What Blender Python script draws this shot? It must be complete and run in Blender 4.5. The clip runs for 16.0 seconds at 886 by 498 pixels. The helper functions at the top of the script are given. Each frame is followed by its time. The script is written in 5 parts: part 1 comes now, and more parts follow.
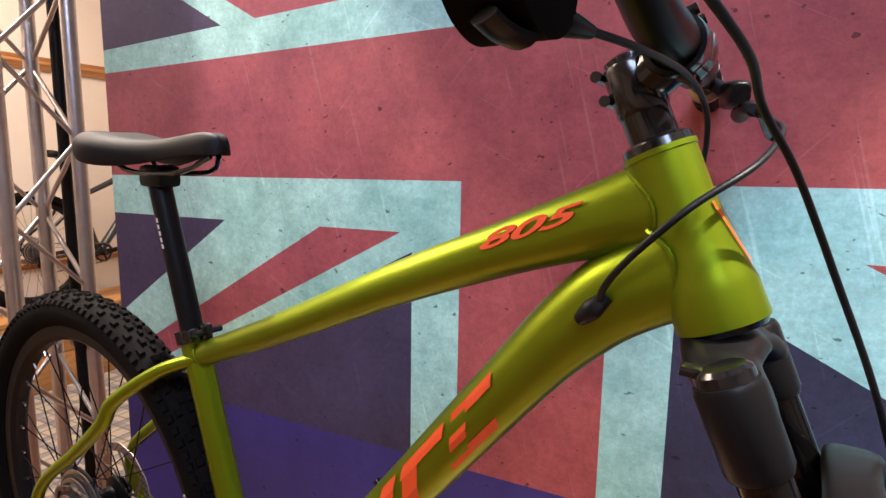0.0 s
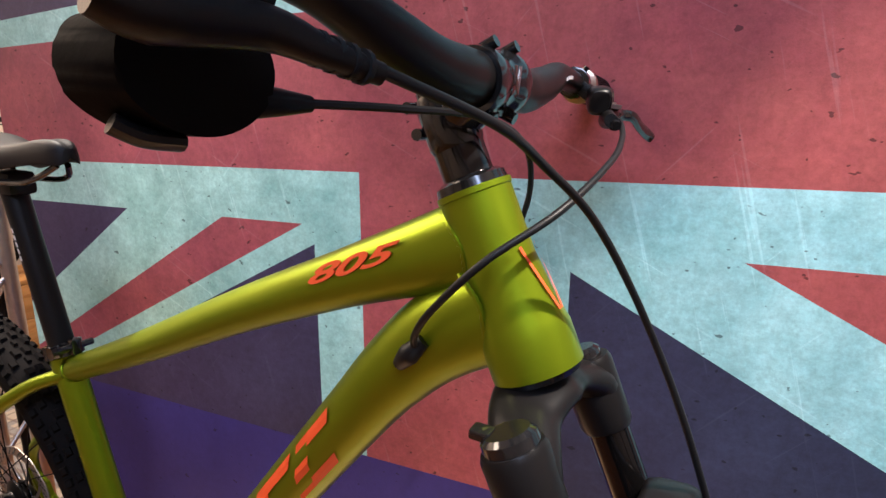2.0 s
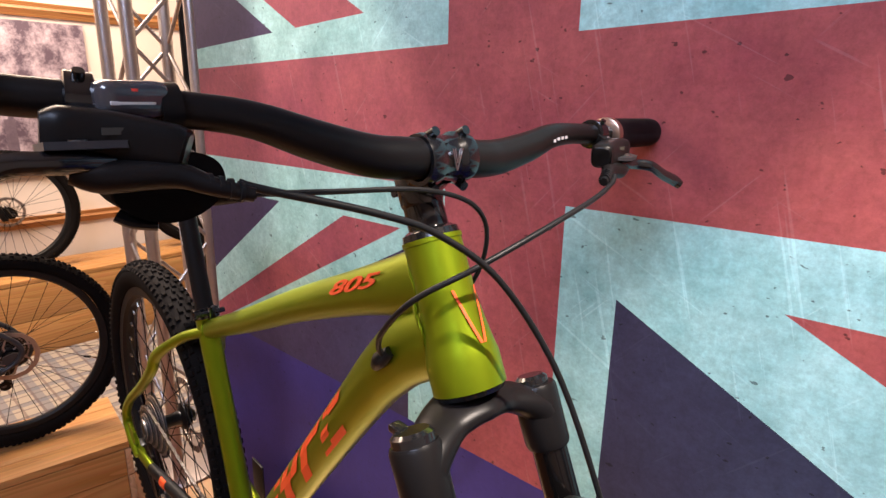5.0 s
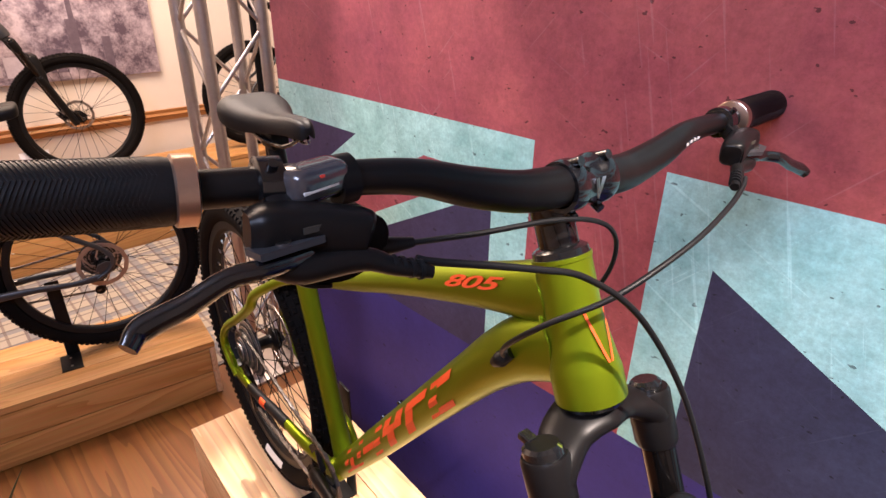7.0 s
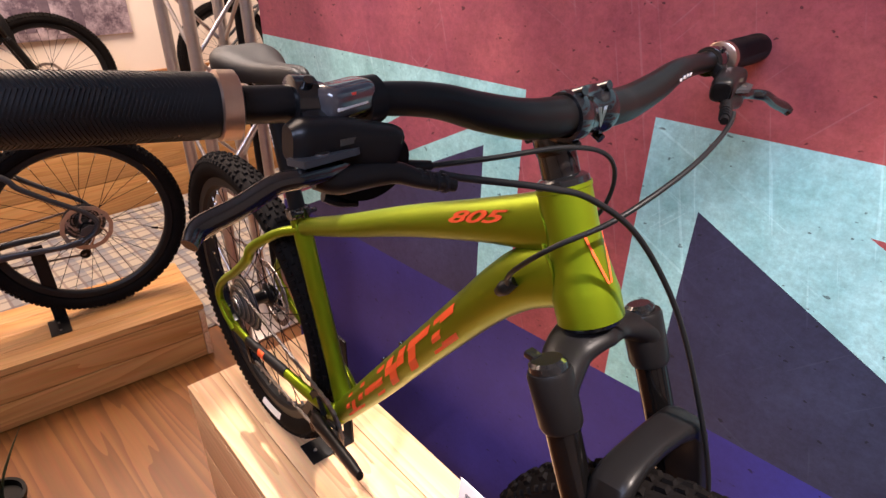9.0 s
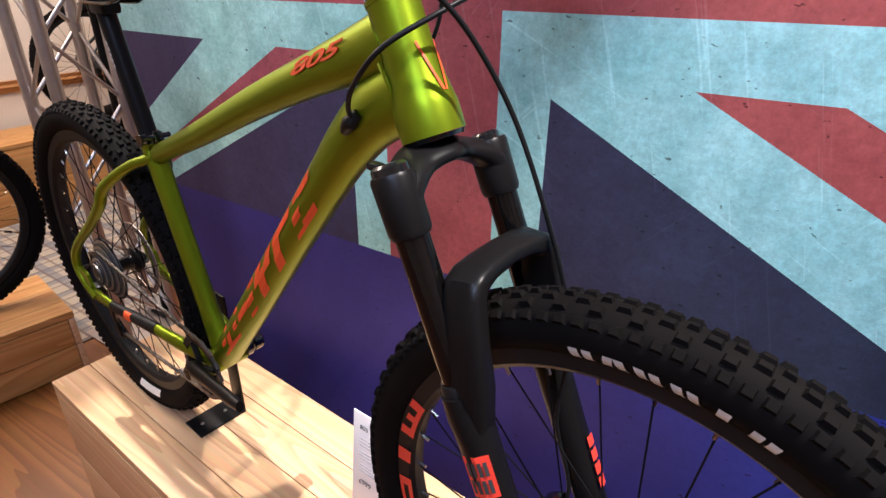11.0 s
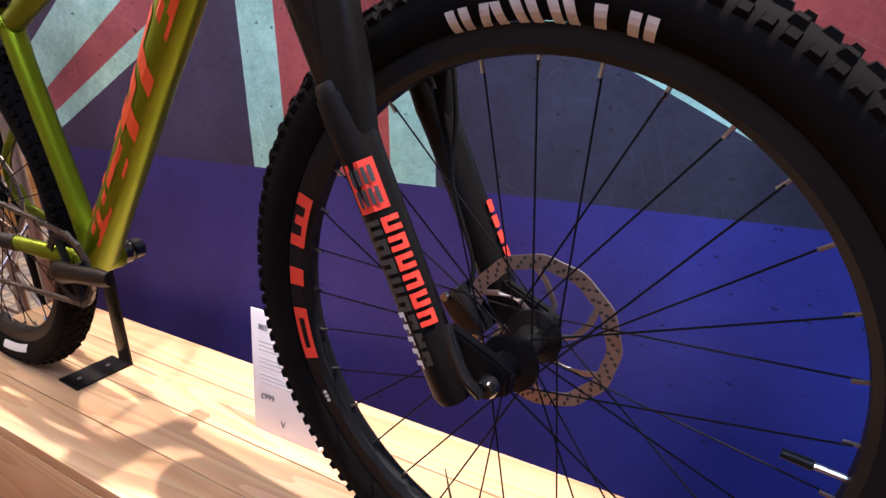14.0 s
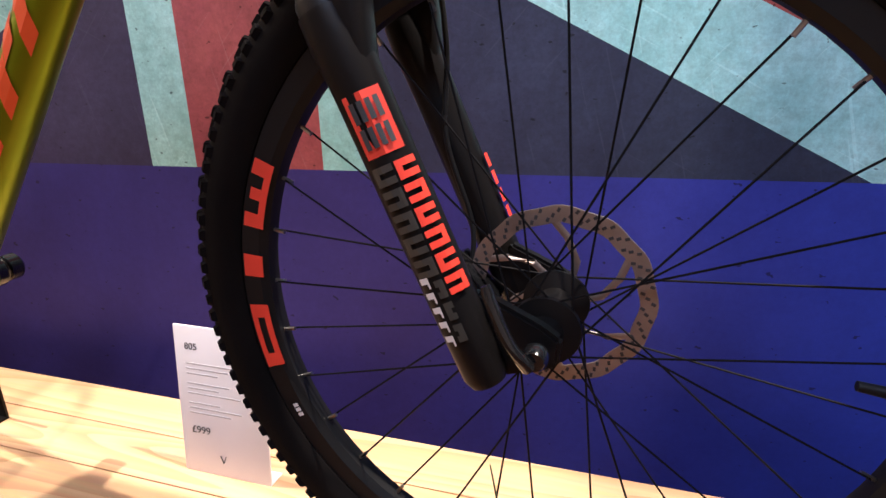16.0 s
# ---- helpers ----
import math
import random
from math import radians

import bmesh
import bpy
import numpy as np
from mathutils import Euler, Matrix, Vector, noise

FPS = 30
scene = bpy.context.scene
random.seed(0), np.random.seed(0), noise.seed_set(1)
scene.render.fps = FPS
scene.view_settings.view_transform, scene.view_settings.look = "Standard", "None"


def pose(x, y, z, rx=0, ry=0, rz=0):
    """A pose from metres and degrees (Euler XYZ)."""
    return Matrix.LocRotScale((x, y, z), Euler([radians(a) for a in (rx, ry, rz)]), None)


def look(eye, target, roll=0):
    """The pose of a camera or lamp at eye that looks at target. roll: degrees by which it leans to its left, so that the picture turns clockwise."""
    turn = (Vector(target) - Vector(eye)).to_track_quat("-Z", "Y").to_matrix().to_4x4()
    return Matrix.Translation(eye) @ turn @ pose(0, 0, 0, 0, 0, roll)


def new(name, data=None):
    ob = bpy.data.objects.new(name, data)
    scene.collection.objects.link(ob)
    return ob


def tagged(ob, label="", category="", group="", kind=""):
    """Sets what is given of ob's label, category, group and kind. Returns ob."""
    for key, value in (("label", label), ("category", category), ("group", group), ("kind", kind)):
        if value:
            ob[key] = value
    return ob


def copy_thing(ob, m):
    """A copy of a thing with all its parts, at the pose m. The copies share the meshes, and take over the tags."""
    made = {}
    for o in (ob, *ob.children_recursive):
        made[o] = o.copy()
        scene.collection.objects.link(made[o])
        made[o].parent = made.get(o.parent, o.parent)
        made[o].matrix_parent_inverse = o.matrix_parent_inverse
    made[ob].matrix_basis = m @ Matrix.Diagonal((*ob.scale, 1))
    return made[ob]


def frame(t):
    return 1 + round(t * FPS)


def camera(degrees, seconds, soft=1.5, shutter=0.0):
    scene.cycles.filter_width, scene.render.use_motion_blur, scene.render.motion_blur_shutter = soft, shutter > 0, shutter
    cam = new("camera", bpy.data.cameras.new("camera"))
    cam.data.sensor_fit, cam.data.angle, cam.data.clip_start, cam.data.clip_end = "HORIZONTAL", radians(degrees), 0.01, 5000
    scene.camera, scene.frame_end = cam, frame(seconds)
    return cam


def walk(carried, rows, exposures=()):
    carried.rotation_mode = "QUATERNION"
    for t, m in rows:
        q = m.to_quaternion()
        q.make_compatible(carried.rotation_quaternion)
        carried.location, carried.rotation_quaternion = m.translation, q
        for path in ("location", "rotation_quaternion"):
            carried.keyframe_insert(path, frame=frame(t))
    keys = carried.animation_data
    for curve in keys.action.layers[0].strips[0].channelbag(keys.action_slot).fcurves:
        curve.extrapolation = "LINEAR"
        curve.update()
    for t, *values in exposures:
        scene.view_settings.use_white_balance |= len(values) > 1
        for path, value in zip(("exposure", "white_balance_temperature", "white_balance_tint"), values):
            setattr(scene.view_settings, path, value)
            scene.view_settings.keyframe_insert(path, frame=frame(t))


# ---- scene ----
cam = camera(75.5, 16.0)
PATH = [
    (0, (0.173, 0.114, 1.22), (-0.712, 1.882, 0.919), 0.9),
    (0.5, (0.184, 0.123, 1.229), (-0.626, 1.905, 0.82), 0.7),
    (1, (0.22, 0.165, 1.254), (-0.558, 1.952, 0.803), 0.5),
    (1.5, (0.246, 0.201, 1.279), (-0.531, 1.986, 0.818), 0.4),
    (2, (0.265, 0.199, 1.283), (-0.519, 1.98, 0.82), 0.3),
    (2.5, (0.321, 0.182, 1.278), (-0.486, 1.954, 0.823), 0.4),
    (3, (0.387, 0.208, 1.291), (-0.484, 1.95, 0.835), 0.2),
    (3.5, (0.434, 0.248, 1.297), (-0.564, 1.918, 0.833), 0.1),
    (4, (0.458, 0.247, 1.304), (-0.686, 1.819, 0.838), 0.1),
    (4.5, (0.466, 0.23, 1.326), (-0.784, 1.718, 0.856), 0.1),
    (7, (0.382, 0.18, 1.46), (-0.916, 1.425, 0.586), 0.9),
    (7.5, (0.365, 0.167, 1.47), (-0.898, 1.373, 0.495), 0.9),
    (8, (0.356, 0.16, 1.474), (-0.901, 1.364, 0.49), 1.1),
    (10.5, (0.48, 0.098, 1.314), (-0.565, 1.533, 0.392), 0.7),
    (11, (0.495, 0.11, 1.262), (-0.494, 1.598, 0.363), 0.6),
    (11.5, (0.532, 0.097, 1.201), (-0.428, 1.618, 0.325), 0.4),
    (12, (0.578, 0.093, 1.131), (-0.364, 1.643, 0.288), 0.1),
    (12.5, (0.587, 0.089, 1.085), (-0.338, 1.674, 0.291), 0.2),
    (13, (0.59, 0.082, 1.035), (-0.297, 1.709, 0.284), 0.1),
    (13.5, (0.588, 0.063, 0.985), (-0.259, 1.725, 0.263), -0.2),
    (14, (0.58, 0.047, 0.931), (-0.225, 1.744, 0.243), -0.2),
    (14.5, (0.559, 0.061, 0.882), (-0.187, 1.792, 0.211), -0.3),
    (15, (0.523, 0.083, 0.836), (-0.109, 1.865, 0.182), -0.6),
    (15.5, (0.491, 0.088, 0.834), (-0.037, 1.908, 0.193), -0.9),
    (16, (0.448, 0.076, 0.851), (0.008, 1.921, 0.217), -1.2),
]
walk(cam, [(t, look(eye, target, roll)) for t, eye, target, roll in PATH],
     [(0, -0.08, 5120, 12), (3.5, -0.15, 5150, 12), (4.5, -0.08, 5300, 14), (7.0, 0.08, 5350, 20), (8.2, 0.08, 5350, 20), (11.5, -0.32, 4800, 11), (14.0, -0.15, 4900, 16), (16, -0.18, 5150, 14)])

# ---- light ----
world = bpy.data.worlds.new("room_dim")
scene.world = world
world.use_nodes = True
world.node_tree.nodes["Background"].inputs[0].default_value = (1.0, 0.82, 0.66, 1)
world.node_tree.nodes["Background"].inputs[1].default_value = 0.013
scene.view_settings.exposure = 0.0


def spot(name, eye, target, watts, size, colour, blend=0.6, radius=0.04):
    data = bpy.data.lights.new(name, "SPOT")
    data.energy, data.spot_size, data.spot_blend, data.color, data.shadow_soft_size = watts, radians(size), blend, colour, radius
    ob = new(name, data)
    ob.matrix_world = look(eye, target)
    return ob


def panel(name, eye, target, watts, sx, sy, colour):
    data = bpy.data.lights.new(name, "AREA")
    data.shape, data.size, data.size_y, data.energy, data.color = "RECTANGLE", sx, sy, watts, colour
    ob = new(name, data)
    ob.matrix_world = look(eye, target)
    return ob


WARM = (1.0, 0.77, 0.52)
spot("spot_light", (-1.15, 0.80, 2.95), (-0.24, 0.67, 0.26), 720, 28, WARM, 0.35, 0.02)
spot("spot_light", (1.20, 0.70, 2.95), (0.12, 0.64, 0.26), 720, 26, WARM, 0.35, 0.02)
# unseen soft panels, added to brighten the banner, the far left and the front
panel("ceiling_light", (0.70, -0.95, 3.02), (0.45, 1.0, 1.30), 70, 1.5, 0.9, (0.91, 0.93, 1.03))
panel("ceiling_light", (-2.9, 0.6, 3.05), (-2.9, 0.6, 0), 235, 1.4, 2.4, (1.0, 0.70, 0.42))
panel("ceiling_light", (0.6, -1.6, 3.05), (0.6, -1.6, 0), 14, 2.0, 1.4, (0.85, 0.95, 1.05))

# ---- materials ----


def material(name, base, rough=0.5, metal=0.0, second=None, scale=20.0, amount=0.5, bump=0.0, bump_scale=120.0, coat=0.0, stretch=(1, 1, 1), emit=0.0, spec=0.5):
    m = bpy.data.materials.new(name)
    m.use_nodes = True
    nt = m.node_tree
    b = nt.nodes["Principled BSDF"]
    b.inputs["Base Color"].default_value = (*base, 1)
    b.inputs["Roughness"].default_value, b.inputs["Metallic"].default_value = rough, metal
    b.inputs["Coat Weight"].default_value = coat
    b.inputs["Specular IOR Level"].default_value = spec
    b.inputs["Coat Roughness"].default_value = 0.15
    if emit:
        b.inputs["Emission Color"].default_value, b.inputs["Emission Strength"].default_value = (*base, 1), emit
    co = nt.nodes.new("ShaderNodeTexCoord")
    mp = nt.nodes.new("ShaderNodeMapping")
    mp.inputs["Scale"].default_value = stretch
    nt.links.new(co.outputs["Object"], mp.inputs[0])
    if second:
        n = nt.nodes.new("ShaderNodeTexNoise")
        n.inputs["Scale"].default_value, n.inputs["Detail"].default_value, n.inputs["Roughness"].default_value = scale, 6, 0.65
        nt.links.new(mp.outputs[0], n.inputs[0])
        r = nt.nodes.new("ShaderNodeValToRGB")
        r.color_ramp.elements[0].position, r.color_ramp.elements[1].position = 0.5 - amount / 2, 0.5 + amount / 2
        r.color_ramp.elements[0].color, r.color_ramp.elements[1].color = (*base, 1), (*second, 1)
        nt.links.new(n.outputs[0], r.inputs[0])
        nt.links.new(r.outputs[0], b.inputs["Base Color"])
    if bump:
        n2 = nt.nodes.new("ShaderNodeTexNoise")
        n2.inputs["Scale"].default_value, n2.inputs["Detail"].default_value = bump_scale, 4
        nt.links.new(mp.outputs[0], n2.inputs[0])
        bp = nt.nodes.new("ShaderNodeBump")
        bp.inputs["Strength"].default_value, bp.inputs["Distance"].default_value = bump, 0.002
        nt.links.new(n2.outputs[0], bp.inputs["Height"])
        nt.links.new(bp.outputs[0], b.inputs["Normal"])
    return m


def wood(name, light, dark, axis=0, scale=1.0):
    """Planed pine: growth rings drawn out along one axis, each board shifted by its own chance value."""
    m = bpy.data.materials.new(name)
    m.use_nodes = True
    nt = m.node_tree
    b = nt.nodes["Principled BSDF"]
    b.inputs["Roughness"].default_value = 0.45
    co = nt.nodes.new("ShaderNodeTexCoord")
    oi = nt.nodes.new("ShaderNodeObjectInfo")
    off = nt.nodes.new("ShaderNodeVectorMath")
    off.operation = "MULTIPLY_ADD"
    nt.links.new(oi.outputs["Random"], off.inputs[0])
    off.inputs[1].default_value = (7.0, 3.0, 5.0)
    nt.links.new(co.outputs["Object"], off.inputs[2])
    mp = nt.nodes.new("ShaderNodeMapping")
    sc = [16.0 * scale] * 3
    sc[axis] = 0.9 * scale
    mp.inputs["Scale"].default_value = sc
    nt.links.new(off.outputs[0], mp.inputs[0])
    big = nt.nodes.new("ShaderNodeTexNoise")
    big.inputs["Scale"].default_value, big.inputs["Detail"].default_value, big.inputs["Distortion"].default_value = 0.35, 2, 0.4
    nt.links.new(mp.outputs[0], big.inputs[0])
    rings = nt.nodes.new("ShaderNodeMath")
    rings.operation = "MULTIPLY"
    rings.inputs[1].default_value = 22.0
    nt.links.new(big.outputs[0], rings.inputs[0])
    fr = nt.nodes.new("ShaderNodeMath")
    fr.operation = "FRACT"
    nt.links.new(rings.outputs[0], fr.inputs[0])
    ramp = nt.nodes.new("ShaderNodeValToRGB")
    e = ramp.color_ramp.elements
    e[0].color, e[1].color = (*light, 1), (*dark, 1)
    e[0].position, e[1].position = 0.25, 0.95
    nt.links.new(fr.outputs[0], ramp.inputs[0])
    fine = nt.nodes.new("ShaderNodeTexNoise")
    fine.inputs["Scale"].default_value, fine.inputs["Detail"].default_value = 9.0, 6
    nt.links.new(mp.outputs[0], fine.inputs[0])
    mix = nt.nodes.new("ShaderNodeMix")
    mix.data_type, mix.blend_type = "RGBA", "MULTIPLY"
    mix.inputs[0].default_value = 0.35
    nt.links.new(ramp.outputs[0], mix.inputs[6])
    nt.links.new(fine.outputs[1], mix.inputs[7])
    nt.links.new(mix.outputs[2], b.inputs["Base Color"])
    bp = nt.nodes.new("ShaderNodeBump")
    bp.inputs["Strength"].default_value, bp.inputs["Distance"].default_value = 0.15, 0.001
    nt.links.new(fine.outputs[0], bp.inputs["Height"])
    nt.links.new(bp.outputs[0], b.inputs["Normal"])
    return m


GREEN = material("lime_paint", (0.228, 0.305, 0.0010), 0.35, 0.80, (0.205, 0.275, 0.0010), 3.0, 0.6, 0.05, 900, spec=0.2)
GREY_PAINT = material("dark_grey_paint", (0.035, 0.037, 0.04), 0.35, 0.3, (0.05, 0.05, 0.055), 4.0, 0.6)
ORANGE = material("orange_print", (0.85, 0.10, 0.012), 0.45, 0.0, (0.75, 0.085, 0.01), 30.0, 0.6)
RED = material("red_print", (0.78, 0.055, 0.025), 0.45, 0.0, (0.68, 0.045, 0.02), 30.0, 0.6)
MATT_BLACK = material("matt_black", (0.0055, 0.0055, 0.006), 0.45, 0.0, (0.009, 0.009, 0.0095), 12.0, 0.6, 0.06, 500, spec=0.22)
GLOSS_BLACK = material("gloss_black", (0.005, 0.005, 0.0055), 0.14, 0.0, (0.008, 0.008, 0.0085), 8.0, 0.6, 0, 1, 0.4)
SATIN_BLACK = material("satin_black", (0.0058, 0.0052, 0.0052), 0.34, 0.0, (0.0080, 0.0072, 0.0072), 9.0, 0.6, 0.03, 700, spec=0.16)
RUBBER = material("tyre_rubber", (0.0042, 0.0035, 0.0034), 0.76, 0.0, (0.0072, 0.0058, 0.0053), 14.0, 0.5, 0.15, 260, spec=0.05)
SADDLE_GREY = material("saddle_cover", (0.0055, 0.0045, 0.0045), 0.55, 0.0, (0.009, 0.008, 0.008), 20.0, 0.5, 0.15, 700, spec=0.2)
SILVER = material("bare_steel", (0.52, 0.50, 0.47), 0.28, 1.0, (0.38, 0.36, 0.33), 40.0, 0.5, 0.05, 400)
CHAIN = material("chain_steel", (0.14, 0.13, 0.125), 0.38, 0.9, (0.22, 0.20, 0.19), 60.0, 0.5)
SPOKE = material("spoke_black", (0.006, 0.0055, 0.006), 0.6, 0.0, (0.009, 0.0085, 0.009), 40.0, 0.5, spec=0.08)
ROTOR = material("rotor_steel", (0.36, 0.30, 0.26), 0.40, 0.85, (0.46, 0.40, 0.36), 60.0, 0.5)
LEAF = material("dark_leaf", (0.018, 0.030, 0.016), 0.4, 0.0, (0.03, 0.045, 0.02), 25.0, 0.5, 0.1, 200)
GLASS = material("smoked_window", (0.035, 0.033, 0.035), 0.10, 0.0, (0.06, 0.055, 0.06), 60.0, 0.5, coat=0.6)
STANCHION = material("black_stanchion", (0.03, 0.027, 0.026), 0.12, 0.9, (0.035, 0.03, 0.03), 10.0, 0.5)
BRONZE = material("bronze_ring", (0.50, 0.36, 0.27), 0.28, 0.9, (0.42, 0.30, 0.22), 60.0, 0.5)
WHITE = material("white_print", (0.72, 0.70, 0.68), 0.5, 0.0, (0.6, 0.58, 0.56), 60.0, 0.5)
GREY_PRINT = material("grey_print", (0.055, 0.050, 0.038), 0.5, 0.0, (0.035, 0.032, 0.025), 60.0, 0.5)
FAINT = material("faint_print", (0.42, 0.40, 0.42), 0.6, 0.0, (0.36, 0.34, 0.36), 60.0, 0.5)
DARK_PRINT = material("dark_print", (0.03, 0.03, 0.035), 0.5, 0.0, (0.05, 0.05, 0.05), 60.0, 0.5)
PINE = wood("pine", (0.72, 0.47, 0.25), (0.59, 0.35, 0.17), 0)
PINE_Y = wood("pine_long", (0.60, 0.32, 0.10), (0.46, 0.22, 0.055), 1)
OAK_TRIM = wood("oak_trim", (0.50, 0.24, 0.07), (0.36, 0.15, 0.04), 1)
FLOOR_WOOD = wood("floor_wood", (0.30, 0.115, 0.020), (0.20, 0.070, 0.011), 0, 0.6)
PLASTER = material("cream_plaster", (0.78, 0.70, 0.61), 0.8, 0.0, (0.71, 0.63, 0.55), 3.0, 0.5, 0.1, 90)
ALU = material("truss_aluminium", (0.58, 0.55, 0.54), 0.33, 0.9, (0.46, 0.43, 0.43), 30.0, 0.5, 0.05, 200)
CARD = material("card_paper", (0.78, 0.74, 0.76), 0.55, 0.0, (0.74, 0.70, 0.72), 8.0, 0.5)

# ---- shapes ----


def part(name, bm, mat_, parent=None, label="", smooth=True):
    me = bpy.data.meshes.new(name)
    bm.normal_update()
    bm.to_mesh(me)
    bm.free()
    me.materials.append(mat_)
    if smooth:
        me.shade_smooth()
        me.set_sharp_from_angle(angle=radians(38))
    ob = new(name, me)
    if parent:
        ob.parent = parent
    if label:
        tagged(ob, label)
    return ob


def again(name, ob, m, parent=None):
    """Another piece on the same mesh."""
    o = new(name, ob.data)
    o.parent = parent
    o.matrix_local = m
    return o


def sweep(bm, pts, radii, seg=16, close_ends=True, up=(0, 0, 1), loop=False, power=1.0):
    """A tube along pts. radii: one number, or (across, along up) for each point. power below 1 squares the section."""
    bow = lambda v: math.copysign(abs(v) ** power, v)
    pts = [Vector(p) for p in pts]
    if not isinstance(radii, (list, tuple)):
        radii = [radii] * len(pts)
    rr = [(r, r) if not isinstance(r, (list, tuple)) else r for r in radii]
    rings = []
    n = len(pts)
    for i, p in enumerate(pts):
        if loop:
            d = pts[(i + 1) % n] - pts[i - 1]
        else:
            d = pts[min(i + 1, n - 1)] - pts[max(i - 1, 0)]
        d.normalize()
        a = d.cross(Vector(up))
        if a.length < 1e-4:
            a = d.cross(Vector((0, 1, 0)))
        a.normalize()
        b = a.cross(d).normalized()
        rings.append([bm.verts.new(p + a * rr[i][0] * bow(math.cos(2 * math.pi * (k + 0.5) / seg)) + b * rr[i][1] * bow(math.sin(2 * math.pi * (k + 0.5) / seg))) for k in range(seg)])
    for i in range(n if loop else n - 1):
        r0, r1 = rings[i], rings[(i + 1) % n]
        for k in range(seg):
            bm.faces.new((r0[k], r0[(k + 1) % seg], r1[(k + 1) % seg], r1[k]))
    if close_ends and not loop:
        bm.faces.new(rings[0][::-1])
        bm.faces.new(rings[-1])
    return bm


def curve_points(ctrl, per=6):
    """A smooth line through ctrl (Catmull-Rom)."""
    c = [Vector(p) for p in ctrl]
    c = [c[0] * 2 - c[1]] + c + [c[-1] * 2 - c[-2]]
    out = []
    for i in range(1, len(c) - 2):
        for k in range(per):
            t = k / per
            a, b, d, e = c[i - 1], c[i], c[i + 1], c[i + 2]
            out.append(0.5 * (2 * b + (d - a) * t + (2 * a - 5 * b + 4 * d - e) * t * t + (3 * b - a - 3 * d + e) * t ** 3))
    out.append(c[-2])
    return out


def lerp_radii(radii, per):
    out = []
    for i in range(len(radii) - 1):
        for k in range(per):
            t = k / per
            out.append(tuple(radii[i][j] * (1 - t) + radii[i + 1][j] * t for j in (0, 1)))
    out.append(tuple(radii[-1]))
    return out


def pipe(ctrl, radii, seg=16, per=6, up=(0, 0, 1)):
    bm = bmesh.new()
    if isinstance(radii, list):
        radii = [r if isinstance(r, tuple) else (r, r) for r in radii]
        return sweep(bm, curve_points(ctrl, per), lerp_radii(radii, per), seg, True, up)
    return sweep(bm, curve_points(ctrl, per), radii, seg, True, up)


def lathe(profile, seg=64, closed=True, bm=None, centre=(0, 0, 0)):
    """Turn (radius, y) pairs round the Y axis. closed: the profile is a ring."""
    bm = bm or bmesh.new()
    cx, cy, cz = centre
    rings = []
    for k in range(seg):
        a = 2 * math.pi * k / seg
        rings.append([bm.verts.new((cx + r * math.cos(a), cy + y, cz + r * math.sin(a))) for r, y in profile])
    m = len(profile)
    for k in range(seg):
        r0, r1 = rings[k], rings[(k + 1) % seg]
        for i in range(m if closed else m - 1):
            bm.faces.new((r0[i], r0[(i + 1) % m], r1[(i + 1) % m], r1[i]))
    if not closed:
        for i in (0, m - 1):
            if profile[i][0] > 1e-5:
                bm.faces.new([r[i] for r in rings])
    return bm


def box(sx, sy, sz, bevel=0.0, at=(0, 0, 0), bm=None, turn=None, segments=2):
    bm = bm or bmesh.new()
    m = Matrix.Translation(at) @ (turn or Matrix.Identity(4)) @ Matrix.Diagonal((sx, sy, sz, 1))
    r = bmesh.ops.create_cube(bm, size=1, matrix=m)
    if bevel:
        es = list({e for v in r["verts"] for e in v.link_edges})
        bmesh.ops.bevel(bm, geom=es, offset=bevel, segments=segments, affect="EDGES", profile=0.6)
    return bm


def rod(p, q, r, seg=10, bm=None, r2=None):
    bm = bm or bmesh.new()
    return sweep(bm, [p, q], [(r, r), (r2 or r, r2 or r)], seg)


def slab(outline, depth, axis_m, bm=None):
    """A flat plate: a 2D outline pulled out by depth, set by axis_m."""
    bm = bm or bmesh.new()
    a = [bm.verts.new(axis_m @ Vector((x, y, 0))) for x, y in outline]
    b = [bm.verts.new(axis_m @ Vector((x, y, depth))) for x, y in outline]
    n = len(a)
    bm.faces.new(a[::-1])
    bm.faces.new(b)
    for i in range(n):
        bm.faces.new((a[i], a[(i + 1) % n], b[(i + 1) % n], b[i]))
    return bm


def drape(bm, pieces, ctrl_a, side, lift=0.0015):
    """Flat shapes laid on a tube: pieces are (s0, s1, u0, u1) quads along the line ctrl_a and round it; side(s, u) gives the place."""
    for s0, s1, u0, u1 in pieces:
        n = 6
        lo = [bm.verts.new(side(s0 + (s1 - s0) * k / n, u0, lift)) for k in range(n + 1)]
        mid = [bm.verts.new(side(s0 + (s1 - s0) * k / n, (u0 + u1) / 2, lift)) for k in range(n + 1)]
        hi = [bm.verts.new(side(s0 + (s1 - s0) * k / n, u1, lift)) for k in range(n + 1)]
        for k in range(n):
            bm.faces.new((lo[k], lo[k + 1], mid[k + 1], mid[k]))
            bm.faces.new((mid[k], mid[k + 1], hi[k + 1], hi[k]))
    return bm


# ---- the place ----
TOP = 0.260
GROUND = -0.22


def plain_wall(name, sx, sy, sz, at, mat_):
    ob = part(name, box(sx, sy, sz, 0, at), mat_, smooth=False)
    return tagged(ob, kind="structure")


